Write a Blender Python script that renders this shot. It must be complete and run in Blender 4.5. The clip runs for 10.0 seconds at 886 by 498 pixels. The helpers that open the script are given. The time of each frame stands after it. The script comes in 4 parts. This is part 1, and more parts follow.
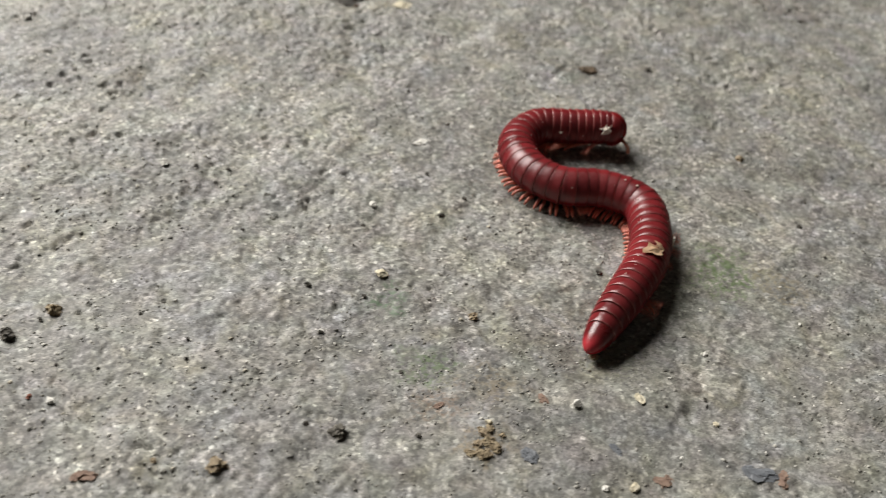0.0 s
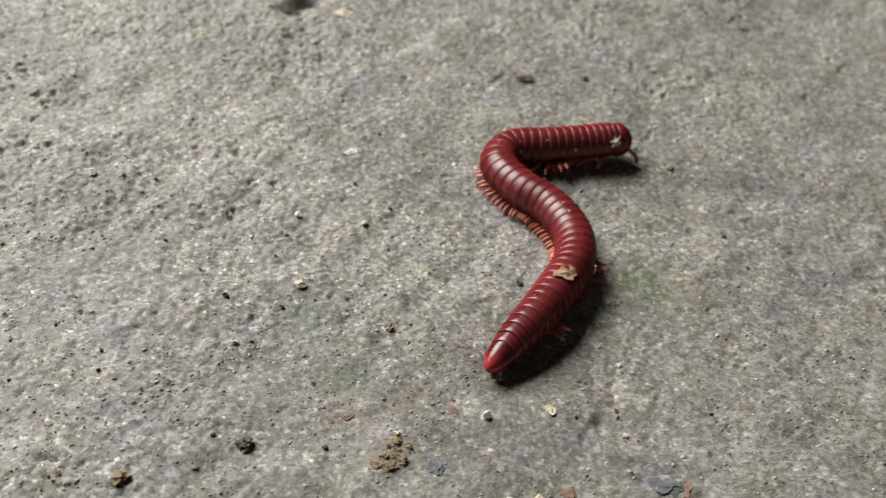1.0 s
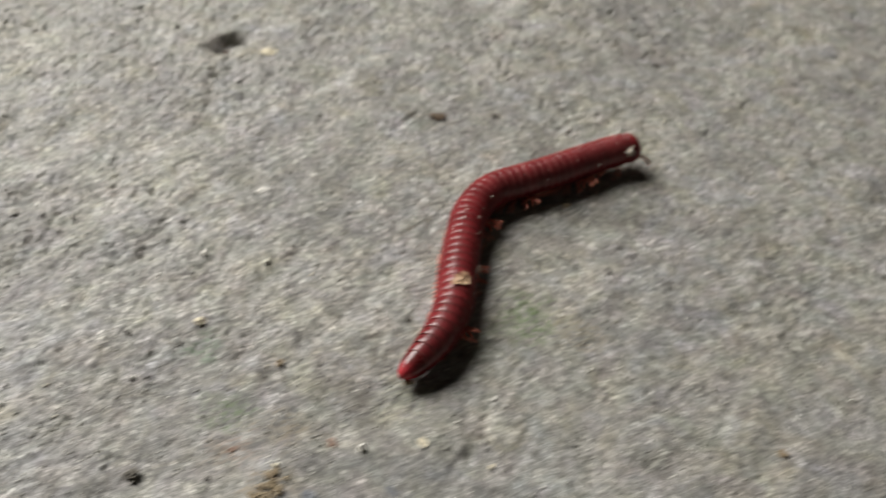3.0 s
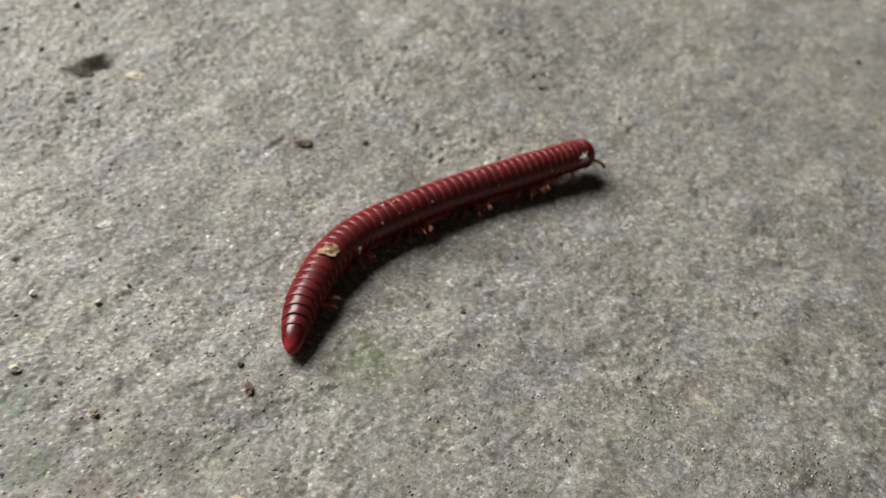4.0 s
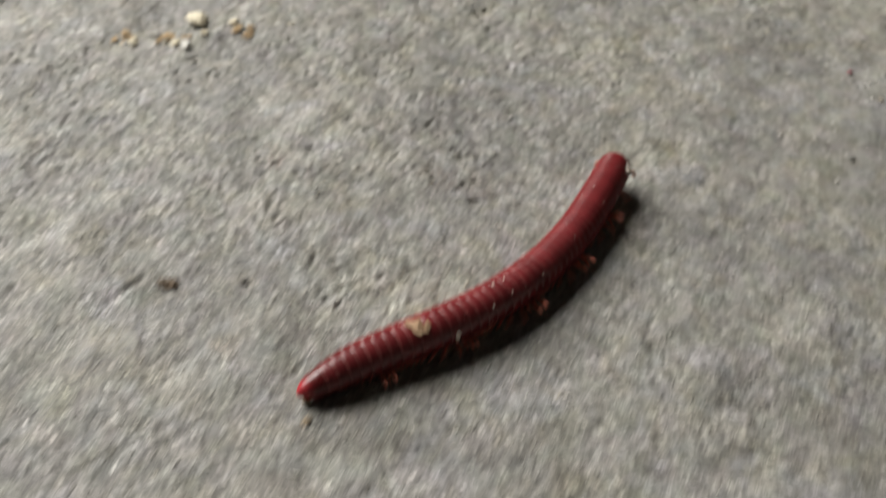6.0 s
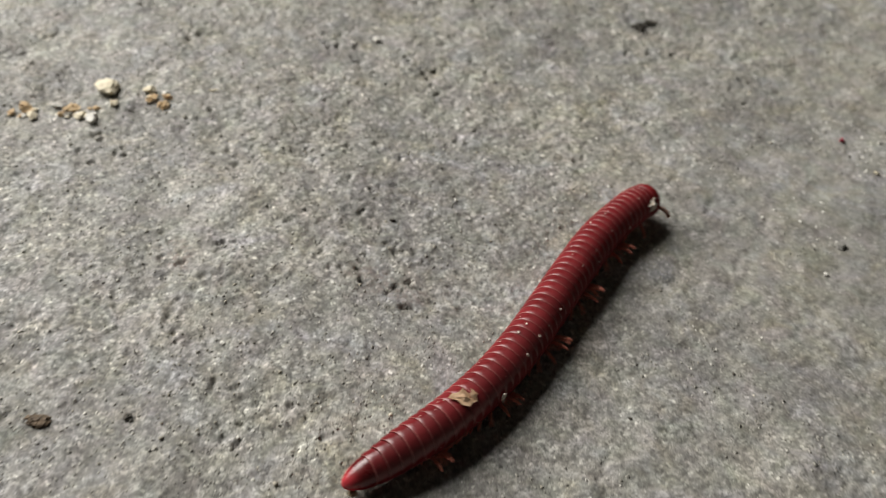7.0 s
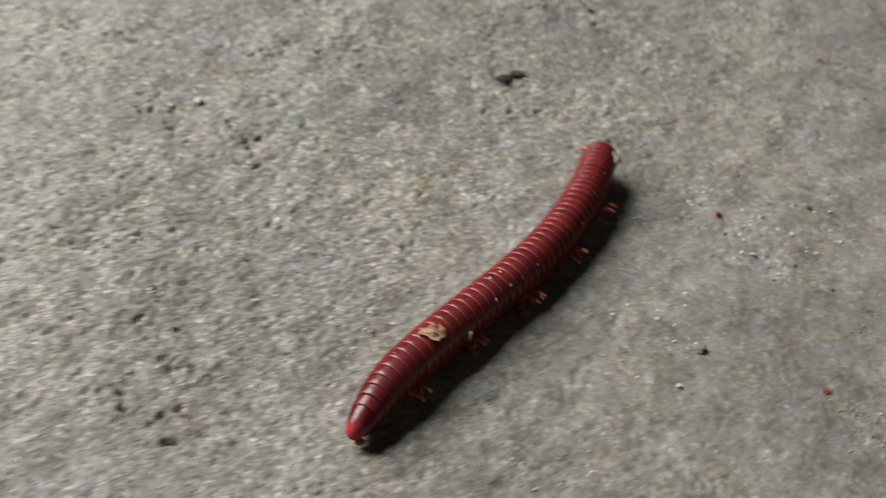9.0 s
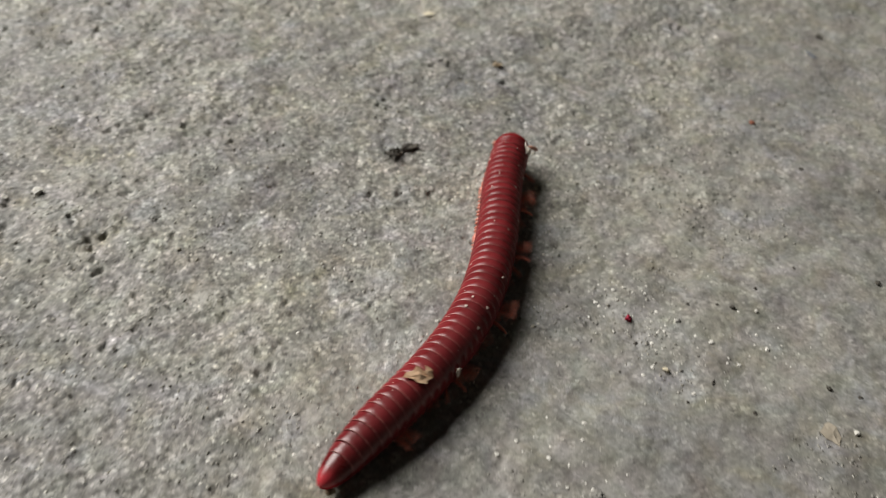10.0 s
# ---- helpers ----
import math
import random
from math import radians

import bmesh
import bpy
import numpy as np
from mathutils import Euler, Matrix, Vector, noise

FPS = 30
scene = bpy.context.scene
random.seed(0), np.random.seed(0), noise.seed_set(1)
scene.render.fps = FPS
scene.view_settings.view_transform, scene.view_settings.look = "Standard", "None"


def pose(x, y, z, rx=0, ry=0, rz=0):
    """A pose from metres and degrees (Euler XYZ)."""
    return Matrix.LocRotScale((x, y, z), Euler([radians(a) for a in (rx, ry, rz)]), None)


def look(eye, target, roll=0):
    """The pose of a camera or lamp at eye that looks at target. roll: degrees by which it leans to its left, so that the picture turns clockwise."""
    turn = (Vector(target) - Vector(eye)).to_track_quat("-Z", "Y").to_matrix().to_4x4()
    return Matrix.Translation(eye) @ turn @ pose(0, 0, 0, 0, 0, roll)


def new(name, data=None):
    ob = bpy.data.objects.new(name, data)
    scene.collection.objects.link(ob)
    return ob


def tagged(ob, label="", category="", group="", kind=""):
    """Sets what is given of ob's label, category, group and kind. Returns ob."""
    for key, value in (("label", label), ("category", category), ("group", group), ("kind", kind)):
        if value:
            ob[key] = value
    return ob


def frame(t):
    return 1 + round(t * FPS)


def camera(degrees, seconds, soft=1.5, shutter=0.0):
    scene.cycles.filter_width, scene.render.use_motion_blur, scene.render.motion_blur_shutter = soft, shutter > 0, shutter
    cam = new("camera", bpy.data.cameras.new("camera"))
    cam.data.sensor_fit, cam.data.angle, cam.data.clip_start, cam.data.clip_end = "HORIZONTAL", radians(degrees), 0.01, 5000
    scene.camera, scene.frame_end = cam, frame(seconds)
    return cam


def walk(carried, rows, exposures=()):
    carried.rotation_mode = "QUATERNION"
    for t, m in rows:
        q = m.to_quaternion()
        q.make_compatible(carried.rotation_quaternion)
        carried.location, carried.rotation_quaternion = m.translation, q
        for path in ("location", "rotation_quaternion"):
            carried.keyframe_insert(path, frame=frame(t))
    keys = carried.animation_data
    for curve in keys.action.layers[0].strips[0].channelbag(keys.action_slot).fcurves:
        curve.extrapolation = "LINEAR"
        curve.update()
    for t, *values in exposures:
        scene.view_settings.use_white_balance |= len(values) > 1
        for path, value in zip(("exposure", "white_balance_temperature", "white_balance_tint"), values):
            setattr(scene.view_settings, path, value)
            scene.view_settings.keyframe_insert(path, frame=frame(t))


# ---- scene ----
cam = camera(44.0, 10.0, soft=0.8, shutter=0.75)
cam.data.dof.use_dof = True
cam.data.dof.focus_distance = 0.138
cam.data.dof.aperture_fstop = 30.0
PATH = [
    (0, (0.00000, -0.12799, 0.10000), (-0.00067, -0.01481, 0.00157), 6.68),
    (0.3, (0.00317, -0.12713, 0.09976), (0.00261, -0.01383, 0.00145), 6.75),
    (0.5, (0.00570, -0.12703, 0.10028), (0.00498, -0.01383, 0.00187), 6.70),
    (0.7, (0.00782, -0.12672, 0.10110), (0.00762, -0.01356, 0.00264), 6.91),
    (1, (0.01030, -0.12660, 0.10269), (0.00996, -0.01353, 0.00413), 6.84),
    (1.3, (0.01198, -0.12663, 0.10430), (0.01205, -0.01350, 0.00580), 7.05),
    (1.5, (0.01306, -0.12658, 0.10519), (0.01259, -0.01357, 0.00656), 6.81),
    (1.8, (0.01993, -0.12820, 0.10928), (0.01877, -0.01533, 0.01051), 6.59),
    (2, (0.02299, -0.12957, 0.11236), (0.02265, -0.01677, 0.01348), 6.87),
    (2.2, (0.02109, -0.12967, 0.11482), (0.02140, -0.01684, 0.01597), 7.12),
    (2.5, (0.02043, -0.13075, 0.11689), (0.02019, -0.01784, 0.01815), 6.91),
    (2.8, (0.02206, -0.13016, 0.11397), (0.02190, -0.01665, 0.01592), 6.95),
    (3, (0.02612, -0.12829, 0.11547), (0.02497, -0.01583, 0.01622), 6.63),
    (3.2, (0.03629, -0.12658, 0.11943), (0.03459, -0.01391, 0.02042), 6.46),
    (4.3, (0.04772, -0.11255, 0.11366), (0.04802, 0.00045, 0.01500), 6.93),
    (4.5, (0.04681, -0.10994, 0.11260), (0.04727, 0.00318, 0.01408), 7.02),
    (4.8, (0.05103, -0.10532, 0.11135), (0.05074, 0.00756, 0.01257), 6.76),
    (5, (0.05352, -0.10168, 0.11049), (0.05363, 0.01126, 0.01177), 6.93),
    (5.3, (0.05231, -0.09734, 0.10658), (0.05285, 0.01564, 0.00791), 7.04),
    (5.5, (0.05399, -0.09332, 0.10683), (0.05427, 0.01939, 0.00786), 7.02),
    (5.8, (0.05592, -0.08297, 0.10857), (0.05654, 0.02918, 0.00896), 7.25),
    (6, (0.05923, -0.07147, 0.11183), (0.05913, 0.04037, 0.01187), 6.95),
    (6.2, (0.06315, -0.06348, 0.11410), (0.06270, 0.04837, 0.01415), 6.87),
    (7.3, (0.06817, -0.03752, 0.10671), (0.06736, 0.07475, 0.00724), 6.44),
    (7.5, (0.06794, -0.03431, 0.10610), (0.06771, 0.07788, 0.00653), 6.80),
    (7.7, (0.07368, -0.03289, 0.10570), (0.07197, 0.07932, 0.00616), 6.29),
    (8, (0.07793, -0.02993, 0.10595), (0.07644, 0.08222, 0.00635), 6.35),
    (8.3, (0.08298, -0.02620, 0.10756), (0.08087, 0.08565, 0.00762), 6.11),
    (8.5, (0.08388, -0.02503, 0.10706), (0.08246, 0.08719, 0.00754), 6.26),
    (8.8, (0.08802, -0.01872, 0.10840), (0.08757, 0.09272, 0.00800), 6.29),
    (9, (0.09305, -0.01341, 0.10651), (0.09300, 0.09842, 0.00654), 6.10),
    (9.3, (0.10067, -0.00642, 0.10422), (0.10126, 0.10512, 0.00393), 6.11),
    (9.5, (0.10420, 0.00034, 0.10537), (0.10566, 0.11174, 0.00493), 6.12),
    (9.8, (0.10732, 0.01066, 0.10671), (0.10879, 0.12135, 0.00549), 5.88),
    (10, (0.10656, 0.01521, 0.10539), (0.10911, 0.12626, 0.00458), 6.06),
]
walk(cam, [(t, look(eye, target, roll)) for t, eye, target, roll in PATH], [(0.0, -0.04), (3.0, -0.07), (6.0, -0.12), (10.0, -0.20)])

# ---- light: a dim sky, and an area lamp added in an unseen wall's opening ----
SUN_FROM = Vector((-0.59, 0.43, 0.72))
world = bpy.data.worlds.new("lighting")
scene.world = world
world.use_nodes = True
wn = world.node_tree
sky = wn.nodes.new("ShaderNodeTexSky")
sky.sky_type = "NISHITA"
sky.sun_disc = False
sky.sun_elevation = math.asin(SUN_FROM.normalized().z)
sky.air_density, sky.dust_density, sky.ozone_density = 0.6, 6.0, 0.3
sky.sun_rotation = math.atan2(SUN_FROM.x, SUN_FROM.y)
wn.links.new(sky.outputs[0], wn.nodes["Background"].inputs[0])
wn.nodes["Background"].inputs[1].default_value = 0.006
LAMP_POSE = Matrix.Translation((-0.53, 0.49, 0.71)) @ Matrix.Rotation(radians(-36), 4, "Z")
LAMP_WIDE, LAMP_HIGH = 0.74, 0.80
# Added lamp with no known source: soft light from the left.
lighting = new("added_area_lamp", bpy.data.lights.new("added_area_lamp", "AREA"))
lighting.data.shape = "RECTANGLE"
lighting.data.size, lighting.data.size_y = LAMP_WIDE, LAMP_HIGH
lighting.data.energy = 26.6
lighting.data.color = (1.0, 0.972, 0.926)
lighting.matrix_basis = LAMP_POSE @ pose(0, 0, 0, 90, 0, 90) @ pose(0, 0, 0, 0, 180, 0)

CM = 0.01


# ---- materials ----
def nodes(name):
    m = bpy.data.materials.new(name)
    m.use_nodes = True
    t = m.node_tree
    return m, t, t.nodes["Principled BSDF"]


def add(t, kind, **values):
    n = t.nodes.new(kind)
    for key, value in values.items():
        if key in ("operation", "blend_type", "data_type", "feature", "noise_dimensions", "interpolation_type"):
            if key == "operation":
                n.operation = value
            elif key == "blend_type":
                n.blend_type = value
            elif key == "data_type":
                n.data_type = value
            elif key == "feature":
                n.feature = value
            elif key == "interpolation_type":
                n.interpolation_type = value
        else:
            n.inputs[key.replace("_", " ")].default_value = value
    return n


def link(t, a, b, out=0, into=0):
    t.links.new(a.outputs[out], b.inputs[into])


def ramp(t, source, stops, out=0):
    n = t.nodes.new("ShaderNodeValToRGB")
    e = n.color_ramp.elements
    while len(e) < len(stops):
        e.new(0.5)
    for k, (at, colour) in zip(e, stops):
        k.position = at
        k.color = (*colour, 1) if len(colour) == 3 else colour
    t.links.new(source.outputs[out], n.inputs[0])
    return n


def mix(t, kind, factor, a, b):
    n = t.nodes.new("ShaderNodeMix")
    n.data_type, n.blend_type = "RGBA", kind
    for value, slot in ((factor, 0), (a, 6), (b, 7)):
        if isinstance(value, bpy.types.NodeSocket):
            t.links.new(value, n.inputs[slot])
        elif isinstance(value, tuple):
            n.inputs[slot].default_value = (*value, 1)
        else:
            n.inputs[slot].default_value = value
    return n.outputs[2]


def pick(t, cells):
    """One even random number for each cell."""
    n = t.nodes.new("ShaderNodeSeparateColor")
    link(t, cells, n, 1, 0)
    return n


def grey(v):
    return (v, v, v)


def spot_mask(t, coords, centre, radius, wobble):
    """1 in a round stain with a ragged edge, 0 outside."""
    shifted = t.nodes.new("ShaderNodeVectorMath")
    shifted.operation = "ADD"
    link(t, coords, shifted, 0, 0)
    t.links.new(wobble, shifted.inputs[1])
    d = t.nodes.new("ShaderNodeVectorMath")
    d.operation = "DISTANCE"
    link(t, shifted, d)
    d.inputs[1].default_value = (centre[0] * CM, centre[1] * CM, 0)
    r = t.nodes.new("ShaderNodeMapRange")
    r.interpolation_type = "SMOOTHSTEP"
    r.inputs["From Min"].default_value = radius * CM
    r.inputs["From Max"].default_value = radius * CM * 0.25
    t.links.new(d.outputs["Value"], r.inputs[0])
    return r.outputs[0]


def concrete():
    m, t, b = nodes("weathered_concrete")
    co = add(t, "ShaderNodeTexCoord")
    flat = add(t, "ShaderNodeVectorMath", operation="MULTIPLY")
    link(t, co, flat, 3, 0)
    flat.inputs[1].default_value = (1, 1, 0.0)

    def fuzz(scale, detail, rough=0.55, twist=0.0):
        n = add(t, "ShaderNodeTexNoise", Scale=scale, Detail=detail, Roughness=rough, Distortion=twist)
        link(t, co, n, 3, 0)
        return n

    broad, mid, fine, tiny = fuzz(38, 3), fuzz(170, 4, 0.6), fuzz(1350, 4, 0.65), fuzz(3200, 2, 0.5)
    # cement paste, with sand showing through
    paste = ramp(t, mid, [(0.34, (0.245, 0.239, 0.212)), (0.50, (0.278, 0.271, 0.242)), (0.66, (0.312, 0.304, 0.274))])
    sand = add(t, "ShaderNodeTexVoronoi", Scale=2100.0, Randomness=1.0)
    link(t, co, sand, 3, 0)
    # the sand shows less where the slab is trodden smooth
    strip = add(t, "ShaderNodeVectorMath", operation="DOT_PRODUCT")
    link(t, co, strip, 3, 0)
    strip.inputs[1].default_value = (0.81, -0.59, 0.0)
    bare = add(t, "ShaderNodeMapRange")
    t.links.new(strip.outputs["Value"], bare.inputs[0])
    for slot, value in (("From Min", 0.01), ("From Max", 0.055), ("To Min", 1.0), ("To Max", 0.6)):
        bare.inputs[slot].default_value = value
    way = add(t, "ShaderNodeVectorMath", operation="DOT_PRODUCT")
    link(t, co, way, 3, 0)
    way.inputs[1].default_value = (0.59, 0.81, 0.0)
    calm = add(t, "ShaderNodeMath", operation="MULTIPLY")
    for slot, (source, low_, high_) in enumerate(((way, 0.095, 0.145), (strip, 0.0, 0.030))):
        edge = add(t, "ShaderNodeMapRange")
        edge.interpolation_type = "SMOOTHSTEP"
        t.links.new(source.outputs["Value"], edge.inputs[0])
        edge.inputs["From Min"].default_value, edge.inputs["From Max"].default_value = low_, high_
        link(t, edge, calm, 0, slot)

    def eased(most, least):
        """From most, on the gritty part, down to least where the slab is trodden smooth."""
        n = add(t, "ShaderNodeMath", operation="MULTIPLY_ADD")
        link(t, calm, n, 0, 0)
        n.inputs[1].default_value, n.inputs[2].default_value = least - most, most
        return n

    worn = add(t, "ShaderNodeMath", operation="MULTIPLY")
    link(t, bare, worn, 0, 0)
    link(t, eased(1.0, 0.7), worn, 0, 1)
    shown = add(t, "ShaderNodeMath", operation="MULTIPLY")
    link(t, worn, shown, 0, 0)
    link(t, ramp(t, fuzz(150, 3, 0.55, 0.5), [(0.40, grey(0.6)), (0.60, grey(1.0))]), shown, 0, 1)
    dots = ramp(t, pick(t, sand), [(0.0, grey(0.45)), (0.05, grey(0.68)), (0.25, grey(0.86)), (0.70, grey(1.05)), (0.90, grey(1.34)), (0.96, grey(1.8)), (1.0, grey(2.4))])
    colour = mix(t, "MULTIPLY", shown.outputs[0], paste.outputs[0], dots.outputs[0])
    silt = add(t, "ShaderNodeTexVoronoi", Scale=4300.0, Randomness=1.0)
    link(t, co, silt, 3, 0)
    specks = ramp(t, pick(t, silt), [(0.0, grey(0.45)), (0.15, grey(0.78)), (0.6, grey(1.02)), (0.9, grey(1.25)), (1.0, grey(1.7))])
    colour = mix(t, "MULTIPLY", eased(0.62, 0.26).outputs[0], colour, specks.outputs[0])
    grit = ramp(t, fine, [(0.38, grey(0.62)), (0.5, grey(1.0)), (0.62, grey(1.32))])
    colour = mix(t, "MULTIPLY", eased(0.62, 0.18).outputs[0], colour, grit.outputs[0])
    # mineral tints: greenish, mauve and bluish greys
    tint = fuzz(230, 2, 0.5, 0.6)
    tinted = add(t, "ShaderNodeVectorMath", operation="MULTIPLY_ADD")
    link(t, tint, tinted, 1, 0)
    tinted.inputs[1].default_value = (0.16, 0.12, 0.28)
    tinted.inputs[2].default_value = (0.925, 0.94, 0.86)
    colour = mix(t, "MULTIPLY", 1.0, colour, tinted.outputs[0])
    # darker, damp-looking mineral patches and yellowish dust at a larger size
    patch = ramp(t, broad, [(0.33, (0.82, 0.82, 0.85)), (0.52, grey(1.0)), (0.70, (1.12, 1.11, 1.06))])
    colour = mix(t, "MULTIPLY", 1.0, colour, patch.outputs[0])
    dust = ramp(t, fuzz(75, 5, 0.7, 0.6), [(0.60, grey(0)), (0.76, grey(0.25))])
    colour = mix(t, "MIX", dust.outputs[0], colour, (0.30, 0.275, 0.20))
    # darker tone in broken patches
    mottle = ramp(t, fuzz(200, 5, 0.68, 0.9), [(0.54, grey(1.0)), (0.66, (0.72, 0.71, 0.69))])
    colour = mix(t, "MULTIPLY", 1.0, colour, mottle.outputs[0])
    # flat flakes of paler and darker paste
    flakes = ramp(t, fuzz(480, 3, 0.6, 1.2), [(0.36, (0.70, 0.70, 0.69)), (0.46, (0.92, 0.92, 0.93)), (0.53, grey(1.0)), (0.60, (1.15, 1.15, 1.16)), (0.70, (1.30, 1.30, 1.32))])
    colour = mix(t, "MULTIPLY", eased(1.0, 0.65).outputs[0], colour, flakes.outputs[0])
    # drifts of bluish lime bloom and of olive-brown dirt
    bloom = ramp(t, fuzz(95, 4, 0.6, 0.8), [(0.53, grey(0)), (0.66, grey(0.55))])
    colour = mix(t, "MULTIPLY", bloom.outputs[0], colour, (1.16, 1.20, 1.34))
    dirt = add(t, "ShaderNodeTexNoise", Scale=120.0, Detail=4.0, Roughness=0.6, Distortion=0.8)
    moved = add(t, "ShaderNodeVectorMath", operation="ADD")
    link(t, co, moved, 3, 0)
    moved.inputs[1].default_value = (3.7, 1.9, 0.4)
    link(t, moved, dirt, 0, 0)
    soiled = ramp(t, dirt, [(0.54, grey(0)), (0.68, grey(0.6))])
    colour = mix(t, "MULTIPLY", soiled.outputs[0], colour, (0.90, 0.86, 0.72))
    # pores, with the shade inside them put into the colour
    pores = add(t, "ShaderNodeTexVoronoi", Scale=360.0, Randomness=1.0)
    bent = add(t, "ShaderNodeVectorMath", operation="MULTIPLY_ADD")
    link(t, fine, bent, 1, 0)
    bent.inputs[1].default_value = (0.0026, 0.0026, 0.0026)
    link(t, co, bent, 3, 2)
    link(t, bent, pores, 0, 0)
    hole = ramp(t, pores, [(0.06, grey(1)), (0.17, grey(0))])
    chance = ramp(t, fuzz(330, 2), [(0.66, grey(0)), (0.72, grey(0.85))])
    holes = add(t, "ShaderNodeMath", operation="MULTIPLY")
    link(t, hole, holes, 0, 0)
    link(t, chance, holes, 0, 1)
    colour = mix(t, "MIX", holes.outputs[0], colour, (0.07, 0.064, 0.054))
    # clusters of tiny pits with ragged edges, coloured dark for the shade inside
    pits = add(t, "ShaderNodeTexVoronoi", Scale=1050.0, Randomness=1.0)
    link(t, bent, pits, 0, 0)
    pit = ramp(t, pits, [(0.22, grey(1)), (0.40, grey(0))])
    some = ramp(t, pick(t, pits), [(0.36, grey(0)), (0.46, grey(1))])
    here = ramp(t, fuzz(240, 4, 0.65), [(0.42, grey(0.1)), (0.56, grey(0.95))])
    pitted = add(t, "ShaderNodeMath", operation="MULTIPLY")
    link(t, pit, pitted, 0, 0)
    link(t, some, pitted, 0, 1)
    pitting = add(t, "ShaderNodeMath", operation="MULTIPLY")
    link(t, pitted, pitting, 0, 0)
    herein = add(t, "ShaderNodeMath", operation="MULTIPLY")
    link(t, here, herein, 0, 0)
    link(t, worn, herein, 0, 1)
    link(t, herein, pitting, 0, 1)
    colour = mix(t, "MIX", pitting.outputs[0], colour, (0.06, 0.056, 0.05))
    # algae, rust and lime stains
    wob = add(t, "ShaderNodeVectorMath", operation="SCALE")
    warp = fuzz(260, 3, 0.6)
    centred = add(t, "ShaderNodeVectorMath", operation="SUBTRACT")
    link(t, warp, centred, 1, 0)
    centred.inputs[1].default_value = (0.5, 0.5, 0.5)
    link(t, centred, wob, 0, 0)
    wob.inputs["Scale"].default_value = 0.011
    broken = ramp(t, fine, [(0.46, grey(0.02)), (0.56, grey(1))])
    for centre, radius, tone, strength in STAINS:
        mask = spot_mask(t, flat, centre, radius, wob.outputs[0])
        k = add(t, "ShaderNodeMath", operation="MULTIPLY")
        t.links.new(mask, k.inputs[0])
        link(t, broken, k, 0, 1)
        k2 = add(t, "ShaderNodeMath", operation="MULTIPLY")
        link(t, k, k2, 0, 0)
        k2.inputs[1].default_value = strength
        colour = mix(t, "MIX", k2.outputs[0], colour, tone)
    t.links.new(colour, b.inputs["Base Color"])
    b.inputs["Roughness"].default_value = 0.62
    b.inputs["Specular IOR Level"].default_value = 0.45
    # relief: grains, then pores
    height = add(t, "ShaderNodeMath", operation="MULTIPLY_ADD")
    link(t, fine, height, 0, 0)
    height.inputs[1].default_value = 1.3
    t.links.new(tiny.outputs[0], height.inputs[2])
    lumps = add(t, "ShaderNodeMath", operation="MULTIPLY_ADD")
    link(t, sand, lumps, 0, 0)
    lumps.inputs[1].default_value = -2.1
    link(t, height, lumps, 0, 2)
    crumbs = add(t, "ShaderNodeMath", operation="MULTIPLY_ADD")
    link(t, silt, crumbs, 0, 0)
    crumbs.inputs[1].default_value = -0.9
    link(t, lumps, crumbs, 0, 2)
    low = add(t, "ShaderNodeMath", operation="MULTIPLY_ADD")
    link(t, holes, low, 0, 0)
    low.inputs[1].default_value = -1.2
    link(t, crumbs, low, 0, 2)
    lower = add(t, "ShaderNodeMath", operation="MULTIPLY_ADD")
    link(t, pitting, lower, 0, 0)
    lower.inputs[1].default_value = -0.5
    link(t, low, lower, 0, 2)
    bump = add(t, "ShaderNodeBump", Strength=1.0, Distance=0.00125)
    link(t, eased(1.0, 0.52), bump, 0, 0)
    link(t, lower, bump, 0, 2)
    link(t, bump, b, 0, b.inputs.find("Normal"))
    return m


# centre and radius in centimetres, colour, strength
STAINS = [
    ((3.87, -1.10), 0.75, (0.105, 0.165, 0.055), 0.78), ((-0.74, -2.52), 0.42, (0.07, 0.13, 0.06), 0.75),
    ((-0.07, -3.60), 0.50, (0.12, 0.18, 0.07), 0.7), ((4.64, -1.27), 0.55, (0.24, 0.19, 0.10), 0.5),
    ((0.15, -4.15), 0.45, (0.24, 0.15, 0.09), 0.5), ((0.80, -3.75), 0.5, (0.27, 0.22, 0.14), 0.5),
]
STAINS += [
    ((2.91, 7.11), 0.42, (0.13, 0.075, 0.06), 0.65), ((5.73, 7.18), 0.55, (0.13, 0.10, 0.085), 0.65),
    ((4.69, 7.91), 0.38, (0.12, 0.10, 0.09), 0.65), ((6.3, 7.0), 0.6, (0.16, 0.125, 0.11), 0.6),
    ((4.05, 5.85), 0.8, (0.16, 0.145, 0.125), 0.45), ((7.38, 7.5), 0.42, (0.46, 0.45, 0.41), 0.5),
    ((7.91, 11.76), 0.50, (0.46, 0.45, 0.41), 0.45), ((13.6, 11.9), 0.6, (0.45, 0.44, 0.42), 0.35),
    ((-1.75, 5.30), 0.55, (0.36, 0.32, 0.22), 0.6), ((1.6, 2.6), 0.6, (0.33, 0.30, 0.21), 0.45),
    ((11.9, 2.1), 0.95, (0.13, 0.115, 0.09), 0.5), ((11.2, 2.7), 0.6, (0.14, 0.12, 0.095), 0.4), ((0.68, -4.65), 0.42, (0.30, 0.22, 0.12), 0.6),
    ((2.3, -2.9), 0.7, (0.22, 0.23, 0.13), 0.35), ((9.6, 10.2), 0.9, (0.33, 0.31, 0.26), 0.4),
]
CONCRETE = concrete()


